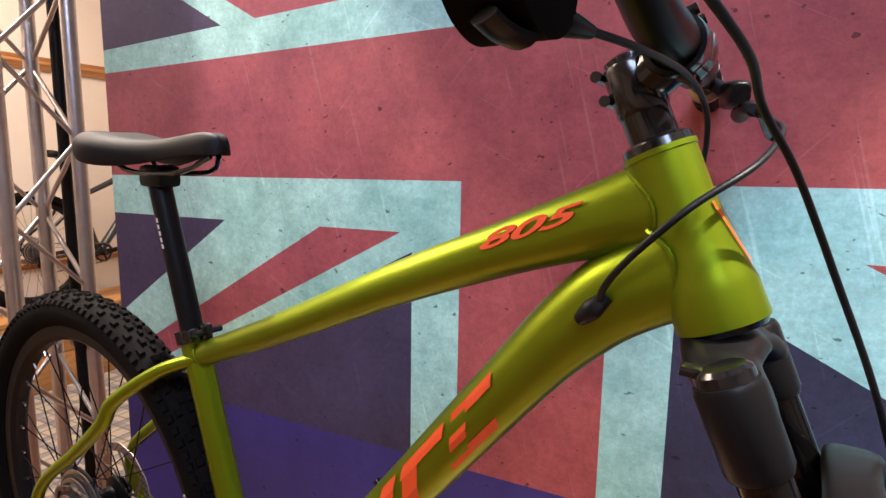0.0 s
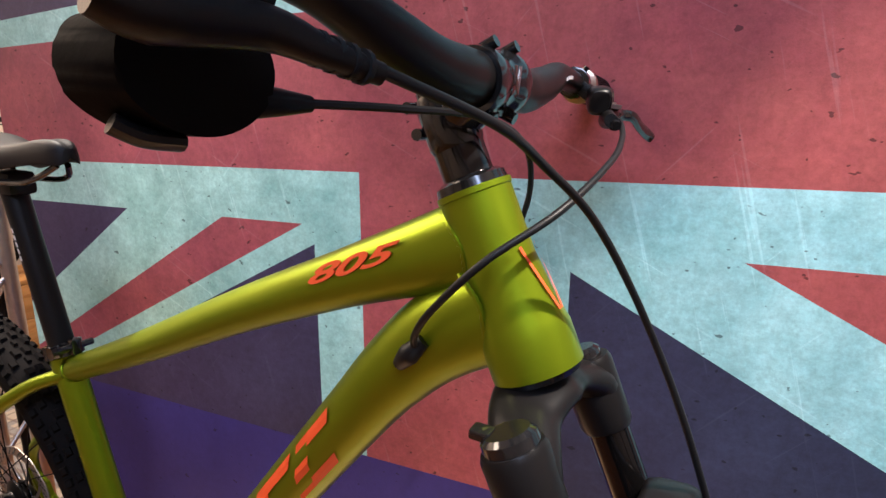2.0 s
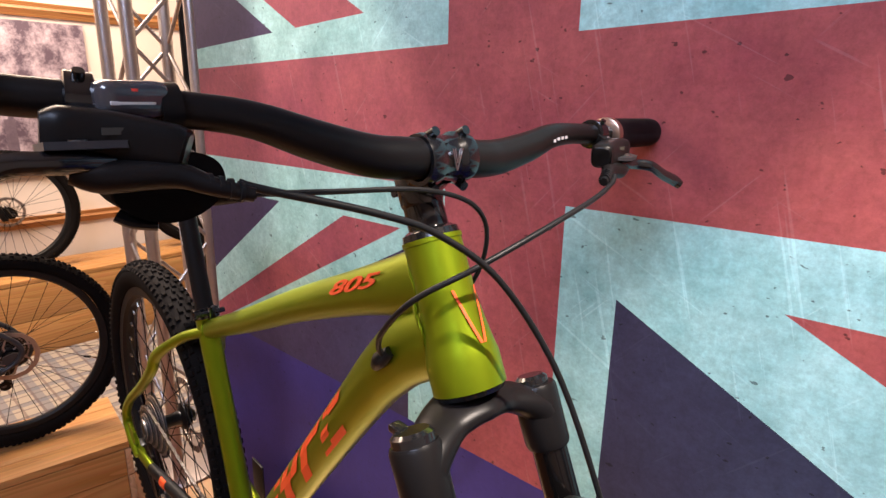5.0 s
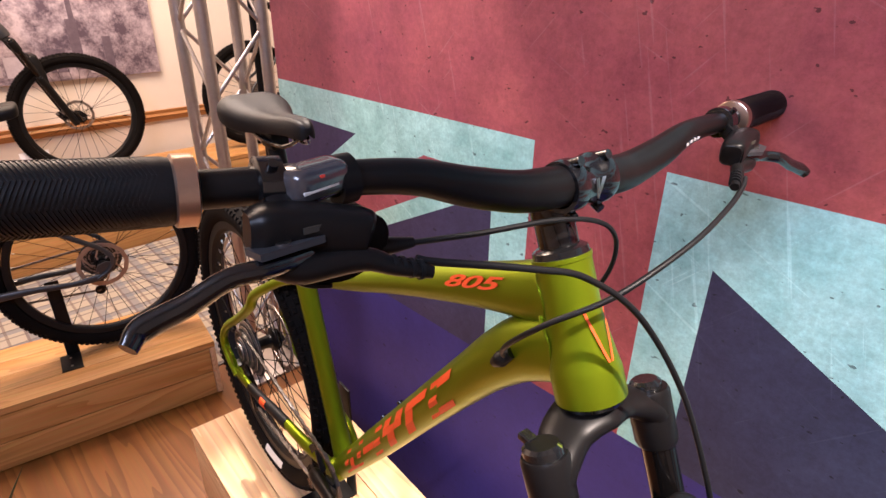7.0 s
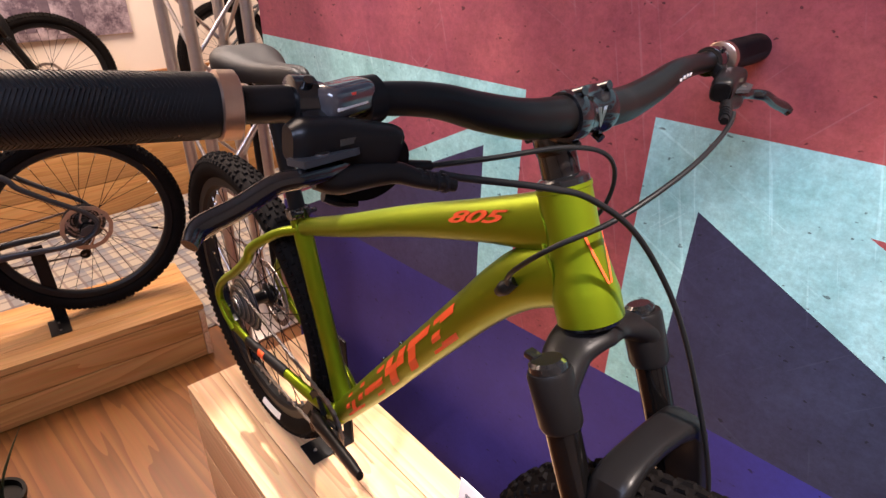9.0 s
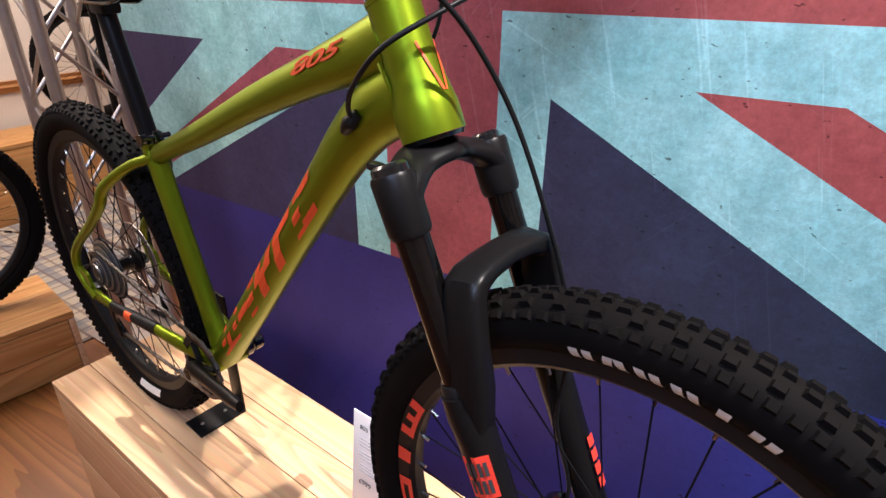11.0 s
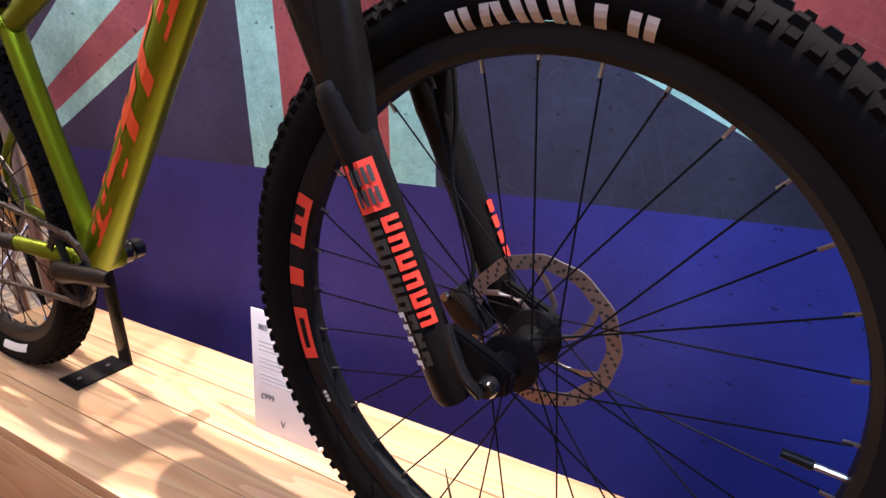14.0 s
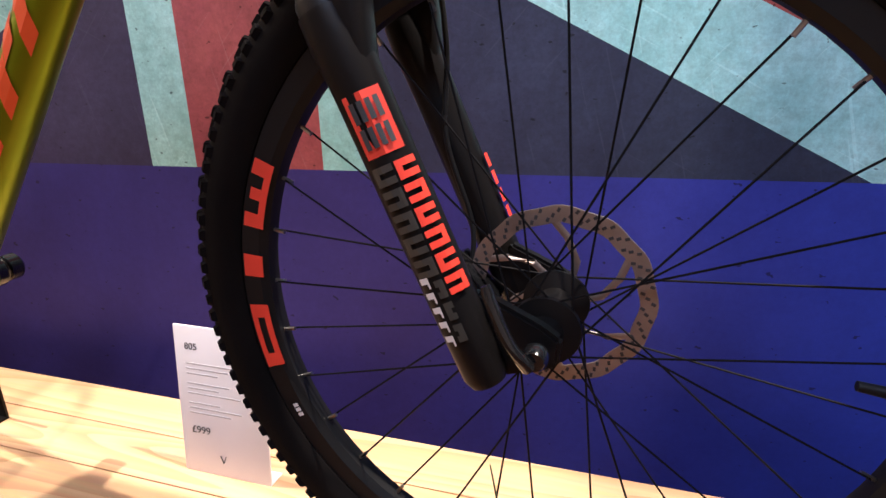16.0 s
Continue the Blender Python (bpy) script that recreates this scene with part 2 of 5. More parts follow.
tagged(plain_wall("floor", 9.0, 7.4, 0.1, (-1.0, -0.3, GROUND - 0.05), FLOOR_WOOD), "worn orange-brown wooden shop floor", "floor")
tagged(plain_wall("ceiling", 9.0, 7.4, 0.1, (-1.0, -0.3, 3.15), PLASTER), "plain cream ceiling", "ceiling")
tagged(plain_wall("wall_west", 0.15, 7.4, 3.32, (-4.075, -0.3, 1.44), PLASTER), "cream plaster wall with wooden rails", "wall")
tagged(plain_wall("wall_east", 0.15, 7.4, 3.32, (3.575, -0.3, 1.44), PLASTER), "cream plaster wall", "wall")
tagged(plain_wall("wall_north", 7.5, 0.15, 3.32, (-0.25, 3.475, 1.44), PLASTER), "cream plaster wall", "wall")
tagged(plain_wall("wall_south", 7.5, 0.15, 3.32, (-0.25, -4.075, 1.44), PLASTER), "cream plaster wall", "wall")


def rail(name, z, h):
    bm = bmesh.new()
    prof = [(0, -h / 2), (0.012, -h / 2), (0.02, -h / 5), (0.028, 0), (0.02, h / 5), (0.026, h / 2), (0, h / 2)]
    a = [bm.verts.new((-4.0 + 0.001 + x, -4.0, z + y)) for x, y in prof]
    b = [bm.verts.new((-4.0 + 0.001 + x, 3.4, z + y)) for x, y in prof]
    for i in range(len(prof)):
        j = (i + 1) % len(prof)
        bm.faces.new((a[i], a[j], b[j], b[i]))
    bm.faces.new(a[::-1]); bm.faces.new(b)
    return tagged(part(name, bm, OAK_TRIM, smooth=False), "moulded orange oak rail along the wall", "trim", kind="structure")


rail("trim_dado", 0.50, 0.075)
rail("trim_picture", 1.82, 0.085)

# plaid carpet between the plinths


def plaid():
    m = bpy.data.materials.new("plaid_carpet")
    m.use_nodes = True
    nt = m.node_tree
    b = nt.nodes["Principled BSDF"]
    b.inputs["Roughness"].default_value = 0.95
    co = nt.nodes.new("ShaderNodeTexCoord")
    sep = nt.nodes.new("ShaderNodeSeparateXYZ")
    nt.links.new(co.outputs["Object"], sep.inputs[0])
    last = None
    for axis, period, width, colour in (("X", 0.16, 0.3, (0.11, 0.12, 0.16)), ("Y", 0.16, 0.3, (0.12, 0.13, 0.17)), ("X", 0.08, 0.16, (0.09, 0.07, 0.07)), ("Y", 0.08, 0.16, (0.11, 0.075, 0.07))):
        mul = nt.nodes.new("ShaderNodeMath"); mul.operation = "MULTIPLY"; mul.inputs[1].default_value = 1 / period
        nt.links.new(sep.outputs[axis], mul.inputs[0])
        fr = nt.nodes.new("ShaderNodeMath"); fr.operation = "FRACT"
        nt.links.new(mul.outputs[0], fr.inputs[0])
        lt = nt.nodes.new("ShaderNodeMath"); lt.operation = "LESS_THAN"; lt.inputs[1].default_value = width
        nt.links.new(fr.outputs[0], lt.inputs[0])
        half = nt.nodes.new("ShaderNodeMath"); half.operation = "MULTIPLY"; half.inputs[1].default_value = 0.6
        nt.links.new(lt.outputs[0], half.inputs[0])
        mix = nt.nodes.new("ShaderNodeMix"); mix.data_type = "RGBA"
        nt.links.new(half.outputs[0], mix.inputs[0])
        if last:
            nt.links.new(last, mix.inputs[6])
        else:
            mix.inputs[6].default_value = (0.32, 0.28, 0.23, 1)
        mix.inputs[7].default_value = (*colour, 1)
        last = mix.outputs[2]
    nt.links.new(last, b.inputs["Base Color"])
    return m


tagged(part("carpet", box(2.0, 6.2, 0.008, 0.002, (-2.9, 0.3, GROUND + 0.004)), plaid(), smooth=False), "grey and beige plaid carpet on the floor", "carpet", kind="structure")


# ---- printed banner wall ----


def print_material(name, base, second, right=None, grime=0.35, worn=1.0, span=(-0.7, 0.7)):
    """Weathered print: broad stains, flecks and scratches; right: the ink that it runs into towards the right, with the
    change of light along the wall painted in.
    """
    m = bpy.data.materials.new(name)
    m.use_nodes = True
    nt = m.node_tree
    b = nt.nodes["Principled BSDF"]
    b.inputs["Roughness"].default_value = 0.62
    b.inputs["Specular IOR Level"].default_value = 0.3
    co = nt.nodes.new("ShaderNodeTexCoord")

    def noise_node(scale, detail=5, stretch=(1, 1, 1), rough=0.6, turn=0.0):
        mp = nt.nodes.new("ShaderNodeMapping")
        mp.vector_type = "TEXTURE"
        mp.inputs["Rotation"].default_value = (0, radians(turn), 0)
        mp.inputs["Scale"].default_value = [1 / k for k in stretch]
        nt.links.new(co.outputs["Object"], mp.inputs[0])
        n = nt.nodes.new("ShaderNodeTexNoise")
        n.inputs["Scale"].default_value, n.inputs["Detail"].default_value, n.inputs["Roughness"].default_value = scale, detail, rough
        nt.links.new(mp.outputs[0], n.inputs[0])
        return n.outputs[0]

    def ramp(src, p0, p1, c0, c1):
        r = nt.nodes.new("ShaderNodeValToRGB")
        r.color_ramp.elements[0].position, r.color_ramp.elements[1].position = p0, p1
        r.color_ramp.elements[0].color, r.color_ramp.elements[1].color = c0, c1
        nt.links.new(src, r.inputs[0])
        return r.outputs[0]

    def mix(a, c, f, mode="MULTIPLY"):
        x = nt.nodes.new("ShaderNodeMix")
        x.data_type, x.blend_type = "RGBA", mode
        if isinstance(f, float):
            x.inputs[0].default_value = f
        else:
            nt.links.new(f, x.inputs[0])
        nt.links.new(a, x.inputs[6])
        nt.links.new(c, x.inputs[7])
        return x.outputs[2]

    w = (1, 1, 1, 1)
    blot = noise_node(5.5, 9, (1, 1, 1), 0.72)
    col = ramp(blot, 0.34, 0.66, (*base, 1), (*second, 1))
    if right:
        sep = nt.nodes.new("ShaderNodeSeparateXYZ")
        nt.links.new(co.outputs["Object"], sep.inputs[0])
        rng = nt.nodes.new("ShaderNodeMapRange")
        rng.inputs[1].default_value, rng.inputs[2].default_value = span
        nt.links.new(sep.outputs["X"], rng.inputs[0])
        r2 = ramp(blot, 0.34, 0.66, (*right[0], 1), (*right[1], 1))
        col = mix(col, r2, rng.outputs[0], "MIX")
    col = mix(col, ramp(noise_node(70, 7, (1, 1, 1), 0.7), 0.36, 0.60, (0.62, 0.62, 0.62, 1), w), grime + 0.15)
    col = mix(col, ramp(noise_node(190, 4, (1, 1, 1), 0.75), 0.34, 0.64, (0.62, 0.62, 0.62, 1), w), grime + 0.05)
    col = mix(col, ramp(noise_node(26, 4, (0.35, 1, 3.2), 0.7), 0.40, 0.62, (0.78, 0.80, 0.80, 1), w), grime * 0.7)
    col = mix(col, ramp(noise_node(9, 8, (1.3, 1, 0.9), 0.75), 0.36, 0.58, (0.62, 0.64, 0.64, 1), w), grime + 0.15)
    col = mix(col, ramp(noise_node(48, 2, (0.9, 1, 1.5)), 0.300, 0.318, (0.12, 0.11, 0.11, 1), w), 0.75)
    pale = [worn * v for v in ((0.022, 0.026, 0.026) if max(base) > 0.2 else (0.009, 0.010, 0.012))] + [1]
    for turn, sc in ((28, 5.0), (-47, 6.0), (75, 4.5)):
        col = mix(col, ramp(noise_node(sc, 3, (0.7, 1, 26), 0.5, turn), 0.665, 0.70, (0, 0, 0, 1), pale), 1.0, "ADD")
    nt.links.new(col, b.inputs["Base Color"])
    wv = nt.nodes.new("ShaderNodeTexNoise")
    wv.inputs["Scale"].default_value = 420
    nt.links.new(co.outputs["Object"], wv.inputs[0])
    bp = nt.nodes.new("ShaderNodeBump")
    bp.inputs["Strength"].default_value, bp.inputs["Distance"].default_value = 0.15, 0.001
    nt.links.new(wv.outputs[0], bp.inputs["Height"])
    nt.links.new(bp.outputs[0], b.inputs["Normal"])
    return m


# left and right inks also carry the light's change of tint and strength
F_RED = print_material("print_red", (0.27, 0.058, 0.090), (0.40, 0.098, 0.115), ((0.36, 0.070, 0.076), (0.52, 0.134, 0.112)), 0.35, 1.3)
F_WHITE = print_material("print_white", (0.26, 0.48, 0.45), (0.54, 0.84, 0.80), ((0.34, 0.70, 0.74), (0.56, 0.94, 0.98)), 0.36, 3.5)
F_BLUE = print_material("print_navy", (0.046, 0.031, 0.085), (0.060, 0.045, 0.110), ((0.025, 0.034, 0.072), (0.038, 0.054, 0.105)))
# the lower blue's glow towards the right is painted in
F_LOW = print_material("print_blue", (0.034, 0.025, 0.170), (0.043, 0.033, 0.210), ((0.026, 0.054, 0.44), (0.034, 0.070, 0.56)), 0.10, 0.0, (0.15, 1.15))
X0, X1, ZTOP = -1.168, 2.2, 2.55
BASE_LINE = 0.668
# edges of the print: (x, z, slope); slope None is an upright edge
EDGES = {
    "v1": (-0.333, 0, None), "v2": (-0.238, 0, None), "v3": (0.015, 0, None), "v4": (0.113, 0, None),
    "bar_lo": (-0.24, 1.188, 0.012), "bar_hi": (-0.237, 1.441, 0.030), "low": (0.0, BASE_LINE, 0.0),
    "white_lo": (-0.36, 1.093, 0.008), "white_hi": (-0.785, 1.488, 0.06),
    "l_a": (-0.797, 1.089, 0.68), "l_b": (-0.540, 1.092, 0.585), "l_c": (-0.355, 1.094, 0.525), "l_d": (-0.334, 1.058, 0.525),
    "r_a": (0.113, 1.061, -0.525), "r_b": (0.336, 1.097, -0.520), "r_c": (0.532, 1.092, -0.50), "r_d": (0.80, 1.092, -0.50),
    "u_a": (-0.785, 1.488, -0.55), "u_b": (-0.697, 1.496, -0.55), "u_c": (-0.518, 1.54, -0.55), "u_d": (-0.333, 1.56, -0.55),
    "w_a": (0.113, 1.57, 0.53), "w_b": (0.40, 1.53, 0.53), "w_c": (0.60, 1.53, 0.53), "w_d": (0.80, 1.53, 0.53),
}


def over(key, x, z):
    ex, ez, m = EDGES[key]
    return x > ex if m is None else z > ez + m * (x - ex)


def print_colour(x, z):
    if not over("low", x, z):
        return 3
    if over("v2", x, z) and not over("v3", x, z):
        return 0
    if over("bar_lo", x, z) and not over("bar_hi", x, z):
        return 0
    if over("v1", x, z) and not over("v4", x, z):
        return 1
    left, up = not over("v1", x, z), over("bar_hi", x, z)
    if left and not up:
        if over("white_lo", x, z):
            return 1
        if over("l_a", x, z):
            return 2
        if over("l_b", x, z):
            return 1
        if over("l_c", x, z):
            return 0
        return 1 if over("l_d", x, z) else 2
    if not left and not up:
        if over("white_lo", x, z):
            return 1
        if not over("r_a", x, z):
            return 2
        if not over("r_b", x, z):
            return 1
        if not over("r_c", x, z):
            return 0
        return 1 if not over("r_d", x, z) else 2
    if left:
        if not over("white_hi", x, z):
            return 1
        if not over("u_a", x, z):
            return 2
        if not over("u_b", x, z):
            return 1
        if not over("u_c", x, z):
            return 0
        return 1 if not over("u_d", x, z) else 2
    if z < 1.53:
        return 1
    if over("w_a", x, z):
        return 2
    if over("w_b", x, z):
        return 1
    if over("w_c", x, z):
        return 0
    return 1 if over("w_d", x, z) else 2


def banner():
    bm = box(X1 - X0, 0.04, ZTOP - GROUND, 0, ((X0 + X1) / 2, 1.02, (ZTOP + GROUND) / 2))
    for ex, ez, m in list(EDGES.values()) + [(0, 1.53, 0.0)]:
        no = Vector((1, 0, 0)) if m is None else Vector((-m, 0, 1)).normalized()
        bmesh.ops.bisect_plane(bm, geom=bm.verts[:] + bm.edges[:] + bm.faces[:], plane_co=(ex, 0, ez), plane_no=no)
    for f in bm.faces:
        c = f.calc_center_median()
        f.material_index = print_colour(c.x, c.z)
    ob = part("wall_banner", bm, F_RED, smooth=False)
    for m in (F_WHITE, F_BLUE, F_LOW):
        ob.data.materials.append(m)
    return tagged(ob, "display wall printed with a weathered red, white and blue flag above blue", "banner", kind="structure")


banner()

# ---- plinths ----


def plinth(label, length, depth, height, m, pine):
    """A low display box of pine boards; its origin is the near left corner of the top."""
    root = tagged(new("plinth"), label, "plinth", "display plinths")
    root.matrix_world = m
    long_x = length >= depth
    n = 4
    w = depth / n if long_x else length / n
    board = None
    for k in range(n):
        b = box(length, w - 0.002, 0.027, 0.0015) if long_x else box(w - 0.002, depth, 0.027, 0.0015)
        at = (length / 2, w * (k + 0.5), -0.0135) if long_x else (w * (k + 0.5), depth / 2, -0.0135)
        if board is None:
            board = part("board", b, pine, root)
            board.matrix_local = Matrix.Translation(at)
        else:
            b.free()
            again("board", board, Matrix.Translation(at), root)
    h = (height - 0.029) / 2
    for k in range(2):
        z = -0.029 - h * (k + 0.5)
        for y in (0.012, depth - 0.012):
            o = part("side_board", box(length, 0.022, h - 0.004, 0.0015), pine if long_x else PINE, root)
            o.matrix_local = Matrix.Translation((length / 2, y, z))
        for x in (0.012, length - 0.012):
            o = part("end_board", box(0.022, depth - 0.05, h - 0.004, 0.0015), PINE_Y, root)
            o.matrix_local = Matrix.Translation((x, depth / 2, z))
    return root


plinth("pale pine display plinth of planed boards by the banner", 1.98, 0.385, TOP - GROUND, pose(-1.02, 0.527, TOP, 0, 0, -4.0), PINE)
plinth("pine display plinth of long planed boards on the carpet", 0.42, 2.2, 0.05 - GROUND - 0.008, pose(-2.432, -1.256, 0.05, 0, 0, -8.0), PINE_Y)
plinth("long pine display plinth against the cream wall", 0.42, 3.9, TOP - GROUND, pose(-3.90, -1.0, TOP, 0, 0, 0.0), PINE_Y)

# ---- bicycles ----
AX = 0.633 - TOP          # axle height over the plinth
HT_B, HT_T = (-0.259, 1.106 - TOP), (-0.3130, 1.231 - TOP)   # head tube ends
BB = (-0.785, 0.577 - TOP)
REAR = -1.195
ST_T = (-0.903, 0.986 - TOP)
DOWN = Vector((HT_B[0] - HT_T[0], 0, HT_B[1] - HT_T[1])).normalized()
FORE = Vector((-DOWN.z, 0, DOWN.x))


def z_(v):
    return v - TOP


def knobs(seed):
    """Tread blocks in rows round the tyre, joined."""
    rnd = random.Random(seed)
    bm = bmesh.new()
    n = 124
    for k in range(n):
        a0 = 2 * math.pi * k / n
        rows = [(-0.0262, 0.0112, 0.0095, 0.85, 0.0), (0.0262, 0.0112, 0.0095, -0.85, 0.0)]
        if k % 2:
            rows += [(-0.0065, 0.0135, 0.0088, 0.12, 0.0), (0.0065, 0.0135, 0.0088, -0.12, 0.0)]
        else:
            rows += [(-0.0160, 0.0125, 0.0088, 0.40, 0.3), (0.0160, 0.0125, 0.0088, -0.40, 0.3), (0.0, 0.010, 0.006, 0, 0)]
        for y, lx, ly, tilt, shift in rows:
            a = a0 + (shift + rnd.uniform(-0.08, 0.08)) * math.pi / n
            r = 0.336 + math.sqrt(max(0.0312 ** 2 - y * y, 0)) + 0.0004
            m = Matrix.Rotation(-a, 4, "Y") @ Matrix.Translation((r, y, 0)) @ Matrix.Rotation(-tilt, 4, "Z")
            vs = []
            for sx, sc in ((-0.004, 1.15), (0.0024, 0.76)):
                for dy, dz in ((-1, -1), (1, -1), (1, 1), (-1, 1)):
                    vs.append(bm.verts.new(m @ Vector((sx, dy * ly / 2 * sc, dz * lx / 2 * sc))))
            for q in ((4, 5, 6, 7), (0, 1, 5, 4), (1, 2, 6, 5), (2, 3, 7, 6), (3, 0, 4, 7)):
                bm.faces.new([vs[i] for i in q])
    return bm


def arc_patch(bm, r0, r1, a0, a1, y, n=8):
    """A flat shape on a wheel's side, by radius and angle (degrees)."""
    lo = [bm.verts.new((r0 * math.cos(radians(a0 + (a1 - a0) * k / n)), y(r0), r0 * math.sin(radians(a0 + (a1 - a0) * k / n)))) for k in range(n + 1)]
    hi = [bm.verts.new((r1 * math.cos(radians(a0 + (a1 - a0) * k / n)), y(r1), r1 * math.sin(radians(a0 + (a1 - a0) * k / n)))) for k in range(n + 1)]
    for k in range(n):
        bm.faces.new((lo[k], lo[k + 1], hi[k + 1], hi[k]))


def side_y(r):
    return math.sqrt(max(0.0300 ** 2 - (r - 0.336) ** 2, 1e-6)) + 0.0011


def wheel(bike, centre, front, detail, decal):
    """Tyre, rim, hub and each spoke, centred on the axle."""
    c = Matrix.Translation(centre)
    prof = [(0.336 + 0.0297 * math.cos(t), 0.0297 * math.sin(t)) for t in [radians(a) for a in range(-142, 143, 12)]]
    tyre = part("tyre", lathe(prof, 96, True), RUBBER, bike, "black knobbly off-road tyre")
    tyre.matrix_local = c
    tr = part("tread", knobs(1), RUBBER, tyre)
    tagged(tr, kind="stuff")
    rp = [(0.312, -0.0165), (0.2935, -0.0150), (0.2865, -0.0085), (0.2855, 0), (0.2865, 0.0085), (0.2935, 0.0150), (0.312, 0.0165), (0.309, 0.011), (0.304, 0), (0.309, -0.011)]
    rim = part("rim", lathe(rp, 96, True), MATT_BLACK, bike, "black alloy rim")
    rim.matrix_local = c
    if decal:
        ry = lambda r: -(0.0155 + (r - 0.2935) * 0.08) - 0.0007
        groups = (((154.5, 157.5, 0.2885, 0.3095), (157.5, 165.0, 0.2885, 0.2955), (160.0, 162.3, 0.2955, 0.3065), (165.0, 167.8, 0.2885, 0.3095)),
                  ((173.5, 178.0, 0.2885, 0.3095),),
                  ((184.0, 186.8, 0.2885, 0.3095), (186.8, 194.7, 0.2885, 0.2955), (186.8, 194.7, 0.3035, 0.3095), (194.7, 197.5, 0.2885, 0.3095)))
        for turn in (0,) if front else ():
            for shapes in groups:
                bm = bmesh.new()
                for a0, a1, r0, r1 in shapes:
                    arc_patch(bm, r0, r1, a0 + turn, a1 + turn, ry, 4)
                bmesh.ops.remove_doubles(bm, verts=bm.verts, dist=1e-5)
                bmesh.ops.reverse_faces(bm, faces=bm.faces)
                part("rim_mark", bm, RED, rim, "red printed block", False)
        for k in range(3):
            bm = bmesh.new()
            arc_patch(bm, 0.297, 0.303, (206.5 if front else 20) + k * 1.1, (207.3 if front else 20.8) + k * 1.1, ry, 1)
            part("size_mark", bm, WHITE, rim, "", False)
        base = 103.5 if front else -95.0
        y = lambda r: -side_y(r)
        if not front:
            bm = bmesh.new()
            for r0, r1 in ((0.315, 0.320), (0.320, 0.325), (0.325, 0.330)):
                arc_patch(bm, r0, r1, -91.0, -72.0, y, 8)
            bmesh.ops.remove_doubles(bm, verts=bm.verts, dist=1e-5)
            bmesh.ops.reverse_faces(bm, faces=bm.faces)
            part("tyre_patch", bm, WHITE, tyre, "white printed patch", False)
        for k in range(6 if front else 0):
            a1 = base - k * 5.55
            bars = ((a1 - 2.9, a1 - 1.1, 0.0),) if k == 4 else ((a1 - 1.9, a1 - 0.3, (0.0, 0.7, -0.9, -0.9, 0.0, 0.0)[k]), (a1 - 4.2, a1 - 2.6, (0.0, -0.7, -0.9, -0.9, 0.0, 0.0)[k]))
            for p, q, lean in bars:
                bm = bmesh.new()
                radii = (0.3085, 0.3135, 0.3185, 0.3235, 0.3280)
                for j, (r0, r1) in enumerate(zip(radii, radii[1:])):
                    quad = [(r0, p - lean * (j - 2) / 4), (r0, q - lean * (j - 2) / 4), (r1, q - lean * (j - 1) / 4), (r1, p - lean * (j - 1) / 4)]
                    bm.faces.new([bm.verts.new((r * math.cos(radians(g_)), y(r), r * math.sin(radians(g_)))) for r, g_ in quad])
                bmesh.ops.remove_doubles(bm, verts=bm.verts, dist=1e-5)
                bmesh.ops.reverse_faces(bm, faces=bm.faces)
                part("tyre_mark", bm, WHITE, tyre, "white moulded bar", False)
    hub = part("hub", lathe([(0.006, -0.055), (0.012, -0.055), (0.014, -0.045), (0.016, -0.038), (0.030, -0.0350), (0.031, -0.031), (0.017, -0.022), (0.015, 0), (0.017, 0.022), (0.031, 0.028), (0.031, 0.031), (0.02, 0.038), (0.014, 0.05), (0.006, 0.055)], 32, False), SATIN_BLACK, bike)
    hub.matrix_local = c
    # rotor on the left
    bm = bmesh.new()
    y0, y1 = 0.0405, 0.0423
    n = 72
    R = 0.089
    rings = []
    for k in range(n):
        a = 2 * math.pi * k / n
        wob = 0.0011 * math.cos(12 * a)
        rings.append([bm.verts.new((r * math.cos(a), y, r * math.sin(a))) for r, y in ((R - 0.016 + wob, y0), (R + wob, y0), (R + wob, y1), (R - 0.016 + wob, y1))])
    for k in range(n):
        p, q = rings[k], rings[(k + 1) % n]
        for i in range(4):
            bm.faces.new((p[i], p[(i + 1) % 4], q[(i + 1) % 4], q[i]))
    for k in range(6):
        a = 2 * math.pi * k / 6
        pts = [Vector((r * math.cos(a + t), 0.0414, r * math.sin(a + t))) for r, t in ((0.024, 0), (0.04, 0.12), (0.06, 0.42), (0.076, 0.62))]
        part("rotor_arm", sweep(bmesh.new(), pts, [(0.0009, 0.0035)] * 4, 6, True, (0, 0, 1) if abs(math.sin(a)) < 0.7 else (1, 0, 0)), ROTOR, hub)
    part("rotor_carrier", lathe([(0.016, y0), (0.026, y0), (0.026, y1), (0.016, y1)], 32, True), GLOSS_BLACK, hub)
    rot = part("brake_rotor", bm, ROTOR, hub, "drilled steel brake rotor")
    if detail:
        hole = None
        for k in range(96):
            a = 2 * math.pi * (k + 0.5) / 96
            rr = R - 0.008 + (0.0045, -0.0005, -0.0045)[k % 3]
            m = Matrix.Translation((rr * math.cos(a), 0.0414, rr * math.sin(a))) @ Matrix.Rotation(-a + 0.5, 4, "Y")
            if hole is None:
                hole = part("rotor_slot", box(0.0042, 0.0030, 0.0028, 0.0), DARK_PRINT, hub, "", False)
                hole.matrix_local = m
            else:
                again("rotor_slot", hole, m, hub)
    # spokes, three-cross
    proto, nip = {}, None
    n = 32
